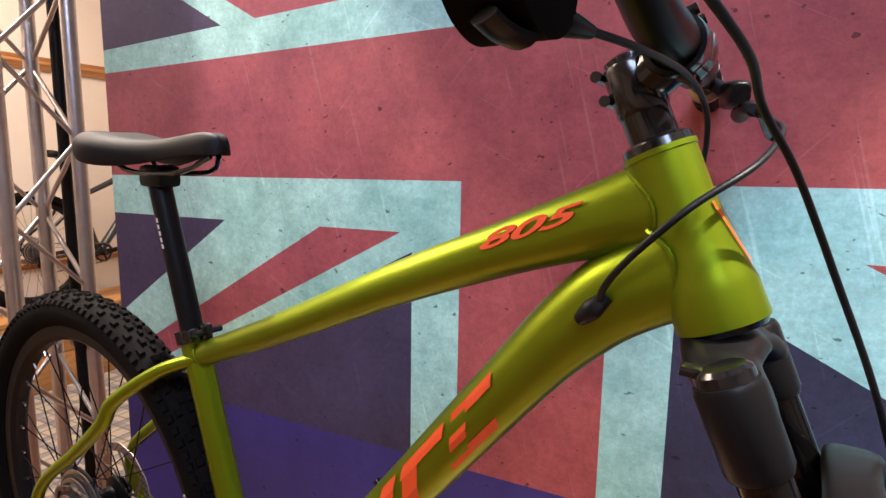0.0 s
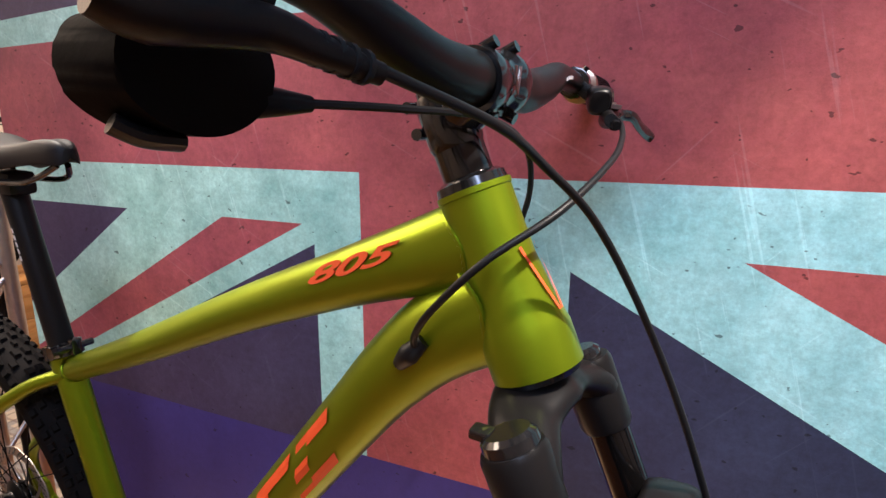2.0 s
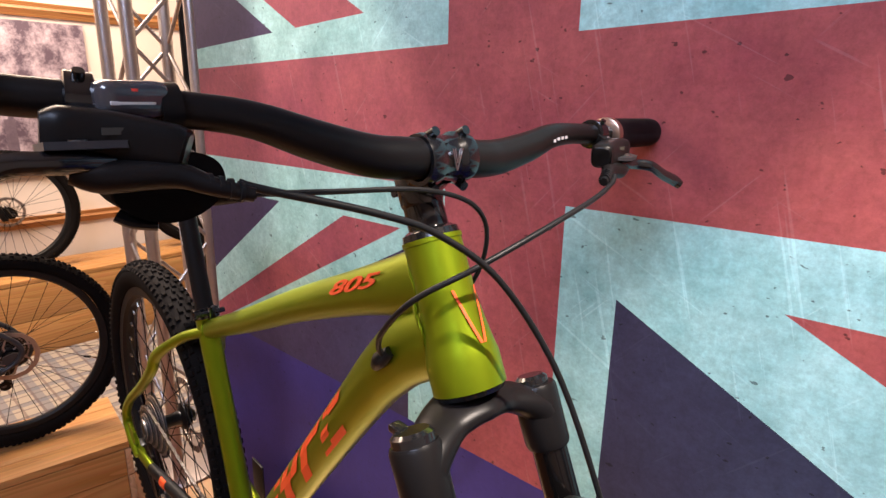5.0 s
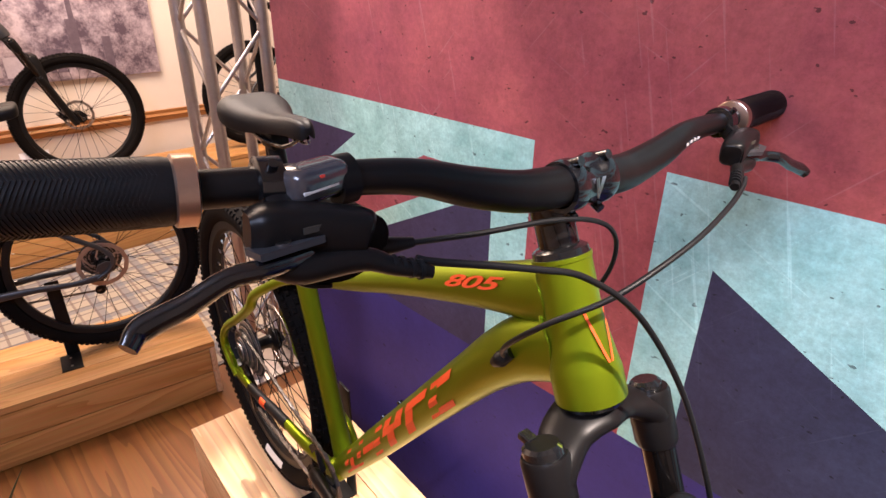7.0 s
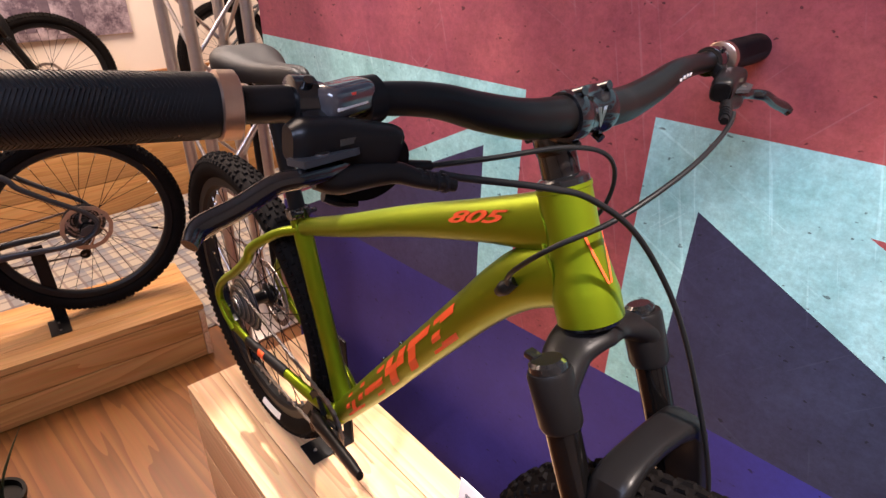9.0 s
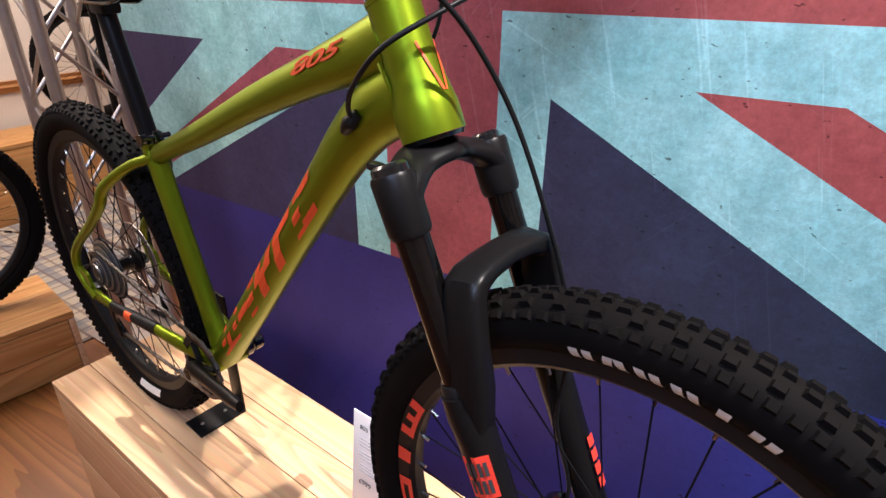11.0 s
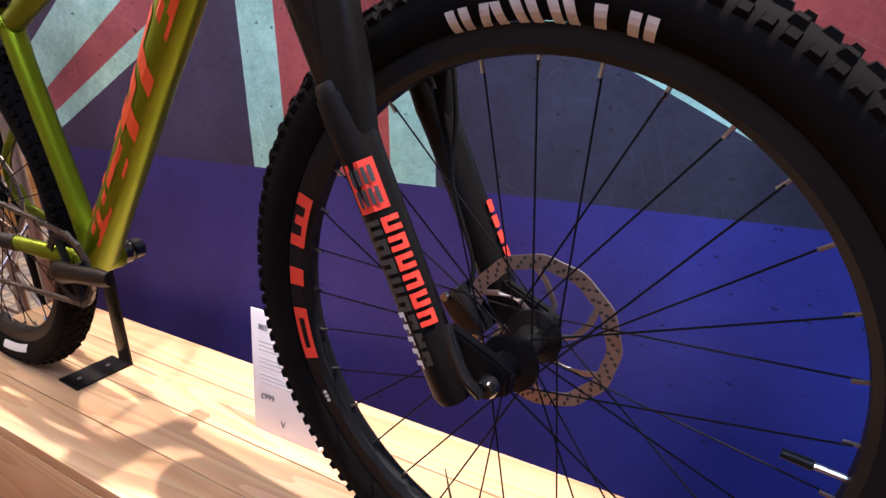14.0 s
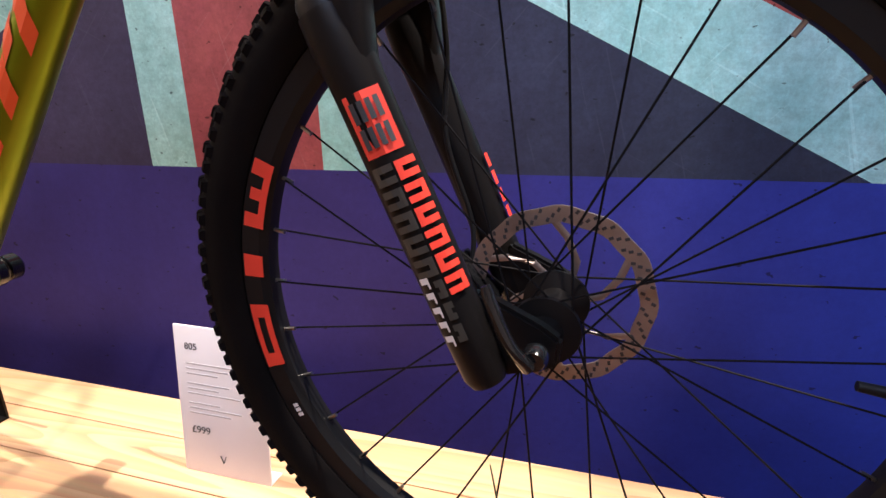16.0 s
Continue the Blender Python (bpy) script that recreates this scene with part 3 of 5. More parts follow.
    for k in range(n):
        side = -1 if k % 2 else 1
        a = 2 * math.pi * (k + 0.5) / n + (-0.30 if front else 0.07)
        lead = 0.88 if (k // 2) % 2 else -0.88
        key = (side, lead)
        if key not in proto:
            h = Vector((0.0285 * math.cos(lead), side * 0.0325, 0.0285 * math.sin(lead)))
            r = Vector((0.281, side * 0.003, 0))
            proto[key] = part("spoke", rod(h, r, 0.00105, 6), SPOKE, bike)
            proto[key].matrix_local = c @ Matrix.Rotation(-a, 4, "Y")
            if nip is None:
                nip = part("nipple", rod(Vector((0.274, 0, 0)), Vector((0.287, 0, 0)), 0.0021, 6), SILVER, proto[key])
                nip.matrix_local = Matrix.Rotation(0, 4, "Y")
            else:
                again("nipple", nip, Matrix.Identity(4), proto[key])
        else:
            s = again("spoke", proto[key], c @ Matrix.Rotation(-a, 4, "Y"), bike)
            again("nipple", nip, Matrix.Identity(4), s)
    va = radians(-7.0 if front else 200)
    vm = c @ Matrix.Rotation(-va, 4, "Y")
    v = part("valve", rod(Vector((0.252, 0, 0)), Vector((0.29, 0, 0)), 0.003, 8), SILVER, rim)
    v.matrix_local = Matrix.Rotation(-va, 4, "Y")
    vc = part("valve_cap", rod(Vector((0.238, 0, 0)), Vector((0.262, 0, 0)), 0.0042, 10, None, 0.005), MATT_BLACK, rim, "black valve cap")
    vc.matrix_local = Matrix.Rotation(-va, 4, "Y")
    return tyre


def axis_point(z):
    """On the steering axis at height z over the plinth."""
    k = (z - HT_B[1]) / DOWN.z
    return Vector((HT_B[0], 0, HT_B[1])) + DOWN * k


def bicycle(label, paint, detail=True, main=True, m=Matrix.Identity(4), steer=0.0):
    bike = tagged(new("mountain_bike"), label, "bicycle", "bikes on show")
    bike.matrix_world = m
    P = lambda name, bm, mt, lab="", par=None, smooth=True: part(name, bm, mt, par or bike, lab, smooth)
    V = Vector
    ht_b, ht_t = V((HT_B[0], 0, HT_B[1])), V((HT_T[0], 0, HT_T[1]))
    # frame
    hl = (ht_b - ht_t).length
    ringsr = [(0, 0.0275), (0.03, 0.0275), (0.035, 0.0265), (0.40, 0.0262), (0.60, 0.0290), (0.74, 0.0318), (0.80, 0.0335), (1.0, 0.0335)]
    P("head_tube", sweep(bmesh.new(), [ht_t + DOWN * (hl * s) for s, r in ringsr], [(r, r) for s, r in ringsr], 40, True, (0, 1, 0)), paint)
    tt = curve_points([(-0.300, 0, z_(1.196)), (-0.345, 0, z_(1.179)), (-0.432, 0, z_(1.147)), (-0.565, 0, z_(1.094)), (-0.728, 0, z_(1.022)), (-0.899, 0, z_(0.952))], 6)
    ttr = lerp_radii([(0.0230, 0.036), (0.0230, 0.031), (0.0225, 0.0250), (0.0210, 0.0215), (0.0185, 0.0185), (0.016, 0.0160)], 6)
    P("top_tube", sweep(bmesh.new(), tt, ttr, 28, True, (0, 0, 1)), paint)
    dtc = [(-0.275, 0, z_(1.150)), (-0.335, 0, z_(1.118)), (-0.377, 0, z_(1.080)), (-0.420, 0, z_(1.030)), (-0.524, 0, z_(0.901)), (-0.646, 0, z_(0.747)), (BB[0] + 0.005, 0, BB[1] + 0.004)]
    dt = curve_points(dtc, 6)
    dtr = lerp_radii([(0.026, 0.037), (0.0275, 0.036), (0.0275, 0.0325), (0.0270, 0.0295), (0.026, 0.0275), (0.0270, 0.0270), (0.033, 0.024)], 6)
    P("down_tube", sweep(bmesh.new(), dt, dtr, 28, True, (0, 0, 1)), paint)
    st_t, bb = V((ST_T[0], 0, ST_T[1])), V((BB[0], 0, BB[1]))
    P("seat_tube", sweep(bmesh.new(), [st_t, st_t.lerp(bb, 0.3), st_t.lerp(bb, 0.8), bb], [(0.0185, 0.0185), (0.0175, 0.0175), (0.018, 0.018), (0.026, 0.020)], 28, True, (0, 1, 0)), paint)
    P("bottom_bracket", lathe([(0.022, -0.037), (0.024, -0.034), (0.024, 0.034), (0.022, 0.037)], 32, False, None, (BB[0], 0, BB[1])), paint)
    # weld beads
    for axis_pt, d, ra, rb, rc in ((V((-0.345, 0, z_(1.179))), V((-0.936, 0, -0.352)), 0.0230, 0.0310, 0.0262), (V((-0.335, 0, z_(1.118))), V((-0.76, 0, -0.65)), 0.0275, 0.0365, 0.0300)):
        d.normalize()
        u = V((0, 1, 0)).cross(d).normalized()
        loop = []
        for k in range(120):
            a = 2 * math.pi * k / 120
            p = axis_pt + V((0, 1, 0)) * ra * math.cos(a) + u * rb * math.sin(a)
            # run the point along the tube on to the head tube's surface
            w, e = p - ht_t, d - DOWN * d.dot(DOWN)
            w = w - DOWN * w.dot(DOWN)
            A, B, C = e.dot(e), 2 * w.dot(e), w.dot(w) - rc * rc
            D = max(B * B - 4 * A * C, 0)
            t = (-B + math.sqrt(D)) / (2 * A)
            loop.append(p + d * (t + 0.0004 + 0.0004 * math.sin(a * 40)))
        P("weld_bead", sweep(bmesh.new(), loop, 0.0021, 6, False, tuple(d), True), paint)
    loop = [V((-0.879, 0, z_(0.961))) + V((0, 1, 0)) * 0.0165 * math.cos(a) + V((-0.36, 0, 0.93)) * 0.0182 * math.sin(a) for a in [2 * math.pi * k / 60 for k in range(60)]]
    P("weld_bead", sweep(bmesh.new(), loop, 0.0015, 6, False, (0.93, 0, 0.36), True), paint)
    for s in (-1, 1):
        c = [(-0.888, s * 0.006, z_(0.953)), (-0.931, s * 0.028, z_(0.936)), (-0.973, s * 0.050, z_(0.907)), (-1.011, s * 0.060, z_(0.876)), (-1.032, s * 0.064, z_(0.843)), (-1.111, s * 0.067, z_(0.777)), (-1.197, s * 0.072, z_(0.712)), (-1.230, s * 0.076, z_(0.663)), (-1.213, s * 0.076, z_(0.622)), (-1.165, s * 0.073, z_(0.594))]
        P("seat_stay", pipe(c, [(0.0095, 0.012), (0.0095, 0.012), (0.0095, 0.0115), 0.0105, 0.0105, 0.0098, 0.0092, 0.0092, 0.0095, (0.008, 0.012)], 14, 6, (0, 1, 0)), paint)
        c = [(BB[0] - 0.008, s * 0.030, BB[1] + 0.008), (-0.864, s * 0.046, z_(0.595)), (-0.968, s * 0.056, z_(0.597)), (-1.085, s * 0.066, z_(0.590)), (-1.172, s * 0.073, z_(0.596))]
        P("chainstay", pipe(c, [(0.010, 0.019), (0.011, 0.016), (0.009, 0.013), (0.008, 0.011), (0.006, 0.015)], 14, 6, (0, 0, 1)), paint)
        dm = Matrix.Translation((REAR, s * 0.074, AX)) @ Matrix.Rotation(radians(90), 4, "X")
        P("dropout", slab([(-0.038, 0.012), (-0.028, -0.02), (0.006, -0.022), (0.03, -0.012), (0.02, 0.012), (-0.01, 0.022)], 0.006, dm), paint, smooth=False)
    if detail:
        c = [(-0.935, -0.0535, z_(0.597)), (-1.010, -0.0600, z_(0.595)), (-1.105, -0.0685, z_(0.591))]
        P("stay_protector", pipe(c, [(0.0105, 0.0155), (0.0105, 0.014), (0.009, 0.0125)], 14), MATT_BLACK, "black rubber chainstay guard")
    # seat clamp and post
    sd = (st_t - bb).normalized()
    cl = lathe([(0.0185, -0.009), (0.0225, -0.009), (0.0225, 0.009), (0.0185, 0.009)], 32, True)
    cm = Matrix.Translation(st_t - sd * 0.004) @ V((0, 1, 0)).rotation_difference(sd).to_matrix().to_4x4()
    clamp = P("seat_clamp", cl, GLOSS_BLACK, "black seat clamp with quick-release lever")
    clamp.matrix_local = cm
    q = box(0.012, 0.012, 0.022, 0.003, (0, 0, 0))
    rod(V((0, 0.022, 0)), V((0, -0.024, 0)), 0.0045, 10, q)
    lathe([(0.0, -0.03), (0.0085, -0.03), (0.0095, -0.024), (0.0095, -0.020), (0.0, -0.020)], 14, False, q)
    lev = P("clamp_lever", q, GLOSS_BLACK, "", clamp)
    lev.matrix_local = cm.inverted() @ Matrix.Translation(st_t + V((0.030, 0, 0.006)))
    post_top = V((-0.961, 0, z_(1.187)))
    P("seat_post", sweep(bmesh.new(), [st_t - sd * 0.06, st_t + sd * 0.02, post_top], 0.0152, 24, True, (0, 1, 0)), SATIN_BLACK)
    if detail:
        bm = bmesh.new()
        pd = (post_top - st_t).normalized()
        side = V((0.02, -1, 0)).normalized()
        for k in range(5):
            o = st_t + pd * (0.118 + k * 0.009)
            w = V((1, 0, 0)) * 0.0022
            pts = [o + side * 0.0156 - w, o + side * 0.0156 + w, o + side * 0.0156 + w + pd * 0.006, o + side * 0.0156 - w + pd * 0.006]
            bm.faces.new([bm.verts.new(p) for p in pts])
        P("post_mark", bm, WHITE, "white printed mark", smooth=False)
    P("post_head", box(0.05, 0.034, 0.03, 0.008, post_top + V((0.002, 0, 0.008))), SATIN_BLACK)
    # saddle: lofted shell
    bm = bmesh.new()
    secs = [(-1.136, 0.046, 1.248, 0.026), (-1.120, 0.066, 1.252, 0.038), (-1.08, 0.071, 1.248, 0.042), (-1.03, 0.054, 1.239, 0.034), (-0.98, 0.034, 1.237, 0.026), (-0.93, 0.025, 1.242, 0.024), (-0.885, 0.022, 1.248, 0.025), (-0.858, 0.018, 1.246, 0.024), (-0.845, 0.009, 1.238, 0.015)]
    outline = [(0, 0.003), (0.45, 0.006), (0.8, 0.002), (0.97, -0.008), (1.0, -0.018), (0.96, -1.0), (0.80, -0.92), (0.45, -0.55), (0, -0.5)]
    outline += [(-u, v) for u, v in outline[-2:0:-1]]
    rings = []
    for x, w, z, h in secs:
        x, w = -0.819 + (x + 0.845) * 0.90, w * 0.94
        rings.append([bm.verts.new((x, w * u, z_(z) + (v if v > -0.1 else v * h))) for u, v in outline])
    nn = len(outline)
    for i in range(len(rings) - 1):
        for k in range(nn):
            bm.faces.new((rings[i][k], rings[i][(k + 1) % nn], rings[i + 1][(k + 1) % nn], rings[i + 1][k]))
    bm.faces.new(rings[0][::-1]); bm.faces.new(rings[-1])
    sad = P("saddle", bm, SADDLE_GREY, "grey-black padded saddle")
    sub = sad.modifiers.new("round", "SUBSURF")
    sub.levels = sub.render_levels = 2
    for s in (-1, 1):
        c = [(-0.840, s * 0.006, z_(1.222)), (-0.865, s * 0.018, z_(1.207)), (-0.905, s * 0.022, z_(1.200)), (-0.995, s * 0.022, z_(1.202)), (-1.030, s * 0.032, z_(1.225))]
        P("saddle_rail", pipe(c, 0.0036, 8), GLOSS_BLACK, "", sad)
    # headset, steerer, stem
    up = -DOWN
    P("headset_cup", sweep(bmesh.new(), [ht_t - up * 0.001, ht_t + up * 0.006, ht_t + up * 0.009], [0.0265, 0.0255, 0.021], 32, True, (0, 1, 0)), GLOSS_BLACK)
    P("headset_spacer", sweep(bmesh.new(), [ht_t + up * 0.009, ht_t + up * 0.030], 0.0185, 28, True, (0, 1, 0)), GLOSS_BLACK)
    P("crown_race", sweep(bmesh.new(), [ht_b + DOWN * 0.0005, ht_b + DOWN * 0.005], [0.0325, 0.030], 32, True, (0, 1, 0)), GLOSS_BLACK)
    stem_c = ht_t + up * 0.050
    bar_c = V((-0.303, 0, z_(1.303)))
    bm = sweep(bmesh.new(), [ht_t + up * 0.030, ht_t + up * 0.034, ht_t + up * 0.066, ht_t + up * 0.070], [0.0185, 0.0200, 0.0200, 0.0185], 28, True, (0, 1, 0))
    sweep(bm, [stem_c, stem_c.lerp(bar_c, 0.75)], [(0.0175, 0.019), (0.022, 0.020)], 20, True, (0, 0, 1))
    stem = P("stem", bm, GLOSS_BLACK, "short gloss black stem")
    lathe_c = lathe([(0.0178, -0.026), (0.0215, -0.026), (0.0225, -0.022), (0.0225, -0.012), (0.0200, -0.008), (0.0200, 0.008), (0.0225, 0.012), (0.0225, 0.022), (0.0215, 0.026), (0.0178, 0.026)], 32, True)
    fp = P("faceplate", lathe_c, GLOSS_BLACK, "", stem)
    fp.matrix_local = Matrix.Translation(bar_c)
    for y in (-0.017, 0.017):
        for a in (62, -62):
            d = V((math.cos(radians(a)), 0, math.sin(radians(a))))
            b = P("bolt", rod(bar_c + d * 0.022 + V((0, y, 0)) - V((0.008, 0, 0)), bar_c + d * 0.0275 + V((0, y, 0)), 0.0043, 10), GLOSS_BLACK, "", stem)
    P("top_cap", sweep(bmesh.new(), [ht_t + up * 0.070, ht_t + up * 0.075, ht_t + up * 0.078], [0.0165, 0.0165, 0.010], 24, True, (0, 1, 0)), GLOSS_BLACK, "", stem)
    for k in (0.040, 0.060):
        P("bolt", rod(ht_t + up * k + V((-0.024, -0.012, 0)), ht_t + up * k + V((-0.024, 0.012, 0)), 0.0045, 10), GLOSS_BLACK, "", stem)
    if detail:
        bm = bmesh.new()
        for s in (-1, 1):
            for (y0, z0), (y1, z1) in (((0.0, -0.008), (0.0055 * s, 0.010)), ((0.0, -0.002), (0.003 * s, 0.010))):
                p, q = bar_c + V((0.0212, y0, z0)), bar_c + V((0.0212, y1, z1))
                rod(p, q, 0.0006, 4, bm)
        P("stem_mark", bm, SILVER, "fine silver emblem lines", stem)
    # handlebar
    half = [(0, 0, 0, 0.0172), (0, 0.045, 0, 0.0172), (-0.002, 0.075, 0.002, 0.0166), (-0.004, 0.120, 0.012, 0.0148), (-0.008, 0.160, 0.023, 0.0125), (-0.013, 0.200, 0.0270, 0.0114), (-0.021, 0.270, 0.0285, 0.0111), (-0.025, 0.300, 0.0295, 0.0111), (-0.040, 0.435, 0.0360, 0.0111)]
    pts = [(bar_c.x + x, -y, bar_c.z + z + 0.065 * y) for x, y, z, r in half[::-1]] + [(bar_c.x + x, y, bar_c.z + z - 0.065 * y) for x, y, z, r in half[1:]]
    rad = [r for *_, r in half[::-1]] + [r for *_, r in half[1:]]
    P("handlebar", pipe(pts, rad, 24, 5, (0, 0, 1)), SATIN_BLACK, "black riser handlebar")

    def on_bar(y):
        yy = abs(y)
        for (x0, y0, z0, r0), (x1, y1, z1, r1) in zip(half, half[1:]):
            if y0 <= yy <= y1:
                t = (yy - y0) / (y1 - y0)
                return V((bar_c.x + x0 + (x1 - x0) * t, y, bar_c.z + z0 + (z1 - z0) * t - 0.065 * y))
        return V((bar_c.x + half[-1][0], y, bar_c.z + half[-1][2] - 0.065 * y))

    for s in (-1, 1):
        a, b = on_bar(s * (0.308 if s < 0 else 0.300)), on_bar(s * 0.434)
        d = (b - a).normalized()
        ln = (b - a).length
        prof = [(0, 0.0178), (0.004, 0.0186), (ln * 0.5, 0.0180), (ln - 0.012, 0.0186), (ln - 0.004, 0.0196), (ln + 0.003, 0.0190), (ln + 0.006, 0.014)]
        grip = P("grip", sweep(bmesh.new(), [a + d * t for t, r in prof], [r for t, r in prof], 28, True, (0, 0, 1)), MATT_BLACK, "black rubber grip with chevron ribs")
        P("grip_ring", sweep(bmesh.new(), [a - d * 0.012, a - d * 0.011, a - d * 0.001, a], [0.0182, 0.0198, 0.0198, 0.0182], 28, True, (0, 0, 1)), BRONZE, "bronze lock ring", grip)
        if detail:
            bm = bmesh.new()
            side = d.cross(V((0, 0, 1))).normalized()
            upv = side.cross(d).normalized()
            for k in range(46):
                base = a + d * (0.007 + k * (ln - 0.028) / 45)
                line = []
                for j in range(33):
                    ang = 2 * math.pi * j / 32
                    zig = 0.006 * abs(((j * 8 / 32) % 2) - 1)
                    line.append(base + d * zig + (side * math.cos(ang) + upv * math.sin(ang)) * 0.0183)
                sweep(bm, line[:-1], 0.0006, 4, False, tuple(d), True)
            P("grip_ribs", bm, MATT_BLACK, "", grip)
        # brake lever
        o = on_bar(s * 0.258)
        f = V((0.028, 0, -0.017))
        g = V((0.030, 0, -0.028))
        bm = bmesh.new()
        sweep(bm, [o - d * 0.007, o + d * 0.007], 0.0158, 20, True, (0, 0, 1))
        lv = P("brake_lever", bm, SATIN_BLACK, "black hydraulic brake lever")
        dip = V((0.020, 0, -0.012))
        bm = sweep(bmesh.new(), curve_points([o + f + d * 0.024, o + f + d * 0.016, o + f - d * 0.005, o + f - d * 0.038 + dip * 0.3, o + f - d * 0.044 + dip * 0.4], 4),
                   lerp_radii([(0.009, 0.010), (0.0130, 0.0140), (0.0130, 0.0140), (0.0120, 0.0135), (0.009, 0.010)], 4), 20, True, (0, 0, 1), False, 0.6)
        sweep(bm, curve_points([o + g + d * 0.014 + V((0.006, 0, -0.008)), o + g + V((0.008, 0, -0.010)), o + g - d * 0.034 + dip * 0.6, o + g - d * 0.052 + dip, o + g - d * 0.072 + dip * 1.3], 4),
              lerp_radii([(0.008, 0.007), (0.0095, 0.0095), (0.0075, 0.0075), (0.0055, 0.0055), (0.0042, 0.0042)], 4), 16, True, (0, 0, 1))
        box(0.036, 0.018, 0.016, 0.005, o + f * 0.5, bm, Matrix.Rotation(radians(34), 4, "Y"))
        P("master_cylinder", bm, SATIN_BLACK, "", lv)
        if detail:
            P("cylinder_mark", box(0.0008, 0.022, 0.0036, 0, o + f - d * 0.012 + V((0.0132, 0, 0.004))), GREY_PRINT, "dim printed bar", lv, False)
            for k in (0.050, 0.055, 0.060, 0.065):
                q0 = o + g - d * k + dip * (0.9 + (k - 0.050) * 18)
                P("hose_boot_ring", sweep(bmesh.new(), [q0 - d * 0.0012, q0 + d * 0.0012], 0.0064, 14, True, (0, 0, 1)), MATT_BLACK, "", lv)
            P("clamp_bolt", rod(o + V((0.010, 0, 0.012)), o + V((0.013, 0, 0.0165)), 0.0032, 10), GLOSS_BLACK, "", lv)
            P("lever_band", sweep(bmesh.new(), [o - d * 0.0075, o - d * 0.0068, o + d * 0.0068, o + d * 0.0075], [0.0150, 0.0166, 0.0166, 0.0150], 24, True, (0, 0, 1)), GLOSS_BLACK, "", lv)
        pv = o + g + d * 0.010 + V((0.010, 0, -0.003))
        fw = 0.012 if s < 0 else 0.032
        bm = sweep(bmesh.new(), curve_points([pv - d * 0.016 + V((-0.004, 0, 0)), pv, pv + d * 0.016 + V((0.006, 0, -0.001)), pv + d * 0.032 + V((fw * 0.6, 0, -0.003)), pv + d * 0.054 + V((fw * 0.8, 0, -0.013)), pv + d * 0.076 + V((fw, 0, -0.021)), pv + d * 0.084 + V((fw + 0.006, 0, -0.027))], 5),
                   lerp_radii([(0.005, 0.006), (0.0080, 0.0065), (0.0055, 0.0060), (0.0045, 0.0062), (0.0045, 0.0066), (0.005, 0.0070), (0.004, 0.0055)], 5), 14, True, (0, 0, 1))
        P("lever_blade", bm, GLOSS_BLACK, "", lv)
        bm = slab([(-0.016, -0.012), (-0.018, 0.006), (0.004, 0.013), (0.030, 0.004), (0.022, -0.008)], 0.004, Matrix.Translation(pv + V((-0.002, 0, 0.006))) @ Matrix.Rotation(radians(-90 * s), 4, "Z") @ Matrix.Rotation(radians(-8), 4, "X"))
        P("pivot_plate", bm, GREY_PAINT, "dark grey pivot plate", lv)
        P("pivot_bolt", rod(pv + V((0, 0, 0.007)), pv + V((0, 0, 0.0115)), 0.0045, 12), SILVER, "steel pivot bolt", lv)
    if main:
        # shifter under the right side
        o = on_bar(-0.213)
        d = V((0, 1, 0))
        bm = bmesh.new()
        om = Matrix.Translation((-0.333, 0, z_(1.294)))
        out = [(-0.046, 0.002), (-0.042, 0.022), (-0.030, 0.030), (0.0, 0.031), (0.026, 0.024), (0.033, 0.004), (0.024, -0.012), (0.010, -0.022), (-0.008, -0.026), (-0.026, -0.021), (-0.040, -0.010)]
        for _ in range(2):
            out = [(p[0] * (1 - w) + q[0] * w, p[1] * (1 - w) + q[1] * w) for p, q in zip(out, out[1:] + out[:1]) for w in (0.25, 0.75)]
        slab([(-0.208 + y * 0.92, z * 0.82) for y, z in out], 0.036, om @ Matrix(((0, 0, 1, -0.020), (1, 0, 0, 0), (0, 1, 0, 0), (0, 0, 0, 1))), bm)
        bmesh.ops.bevel(bm, geom=bm.edges[:], offset=0.0012, segments=1, affect="EDGES")
        sh = P("shifter", bm, RUBBER, "black trigger shifter")
        P("shifter_clamp", sweep(bmesh.new(), [o - d * 0.006, o + d * 0.006], 0.0155, 20, True, (0, 0, 1)), SATIN_BLACK, "", sh)
        o2 = on_bar(-0.234)
        bm = box(0.024, 0.042, 0.022, 0.009, o2 + V((0.008, 0, 0.003)), None, Matrix.Rotation(radians(14), 4, "Z"), 4)
        P("gear_window", bm, GLASS, "clear gear indicator window", sh)
        bm = box(0.0012, 0.026, 0.0022, 0.0004, o2 + V((0.0200, -0.001, 0.0015)), None, Matrix.Rotation(radians(14), 4, "Z"))
        P("gear_mark", bm, WHITE, "", sh)
        P("gear_pointer", box(0.0012, 0.004, 0.005, 0.0004, o2 + V((0.0195, 0.000, 0.0070)), None, Matrix.Rotation(radians(14), 4, "Z")), RED, "red pointer", sh)
        bm = sweep(bmesh.new(), curve_points([(-0.326, -0.222, z_(1.272)), (-0.330, -0.234, z_(1.274)), (-0.334, -0.243, z_(1.279))], 5), [(0.009, 0.004)] * 11, 10)
        P("thumb_lever", bm, SATIN_BLACK, "", sh)
        P("cable_boot", pipe([(-0.326, -0.190, z_(1.2875)), (-0.321, -0.176, z_(1.2870)), (-0.317, -0.160, z_(1.2865))], [0.0080, 0.0062, 0.0038], 12), SATIN_BLACK, "", sh)
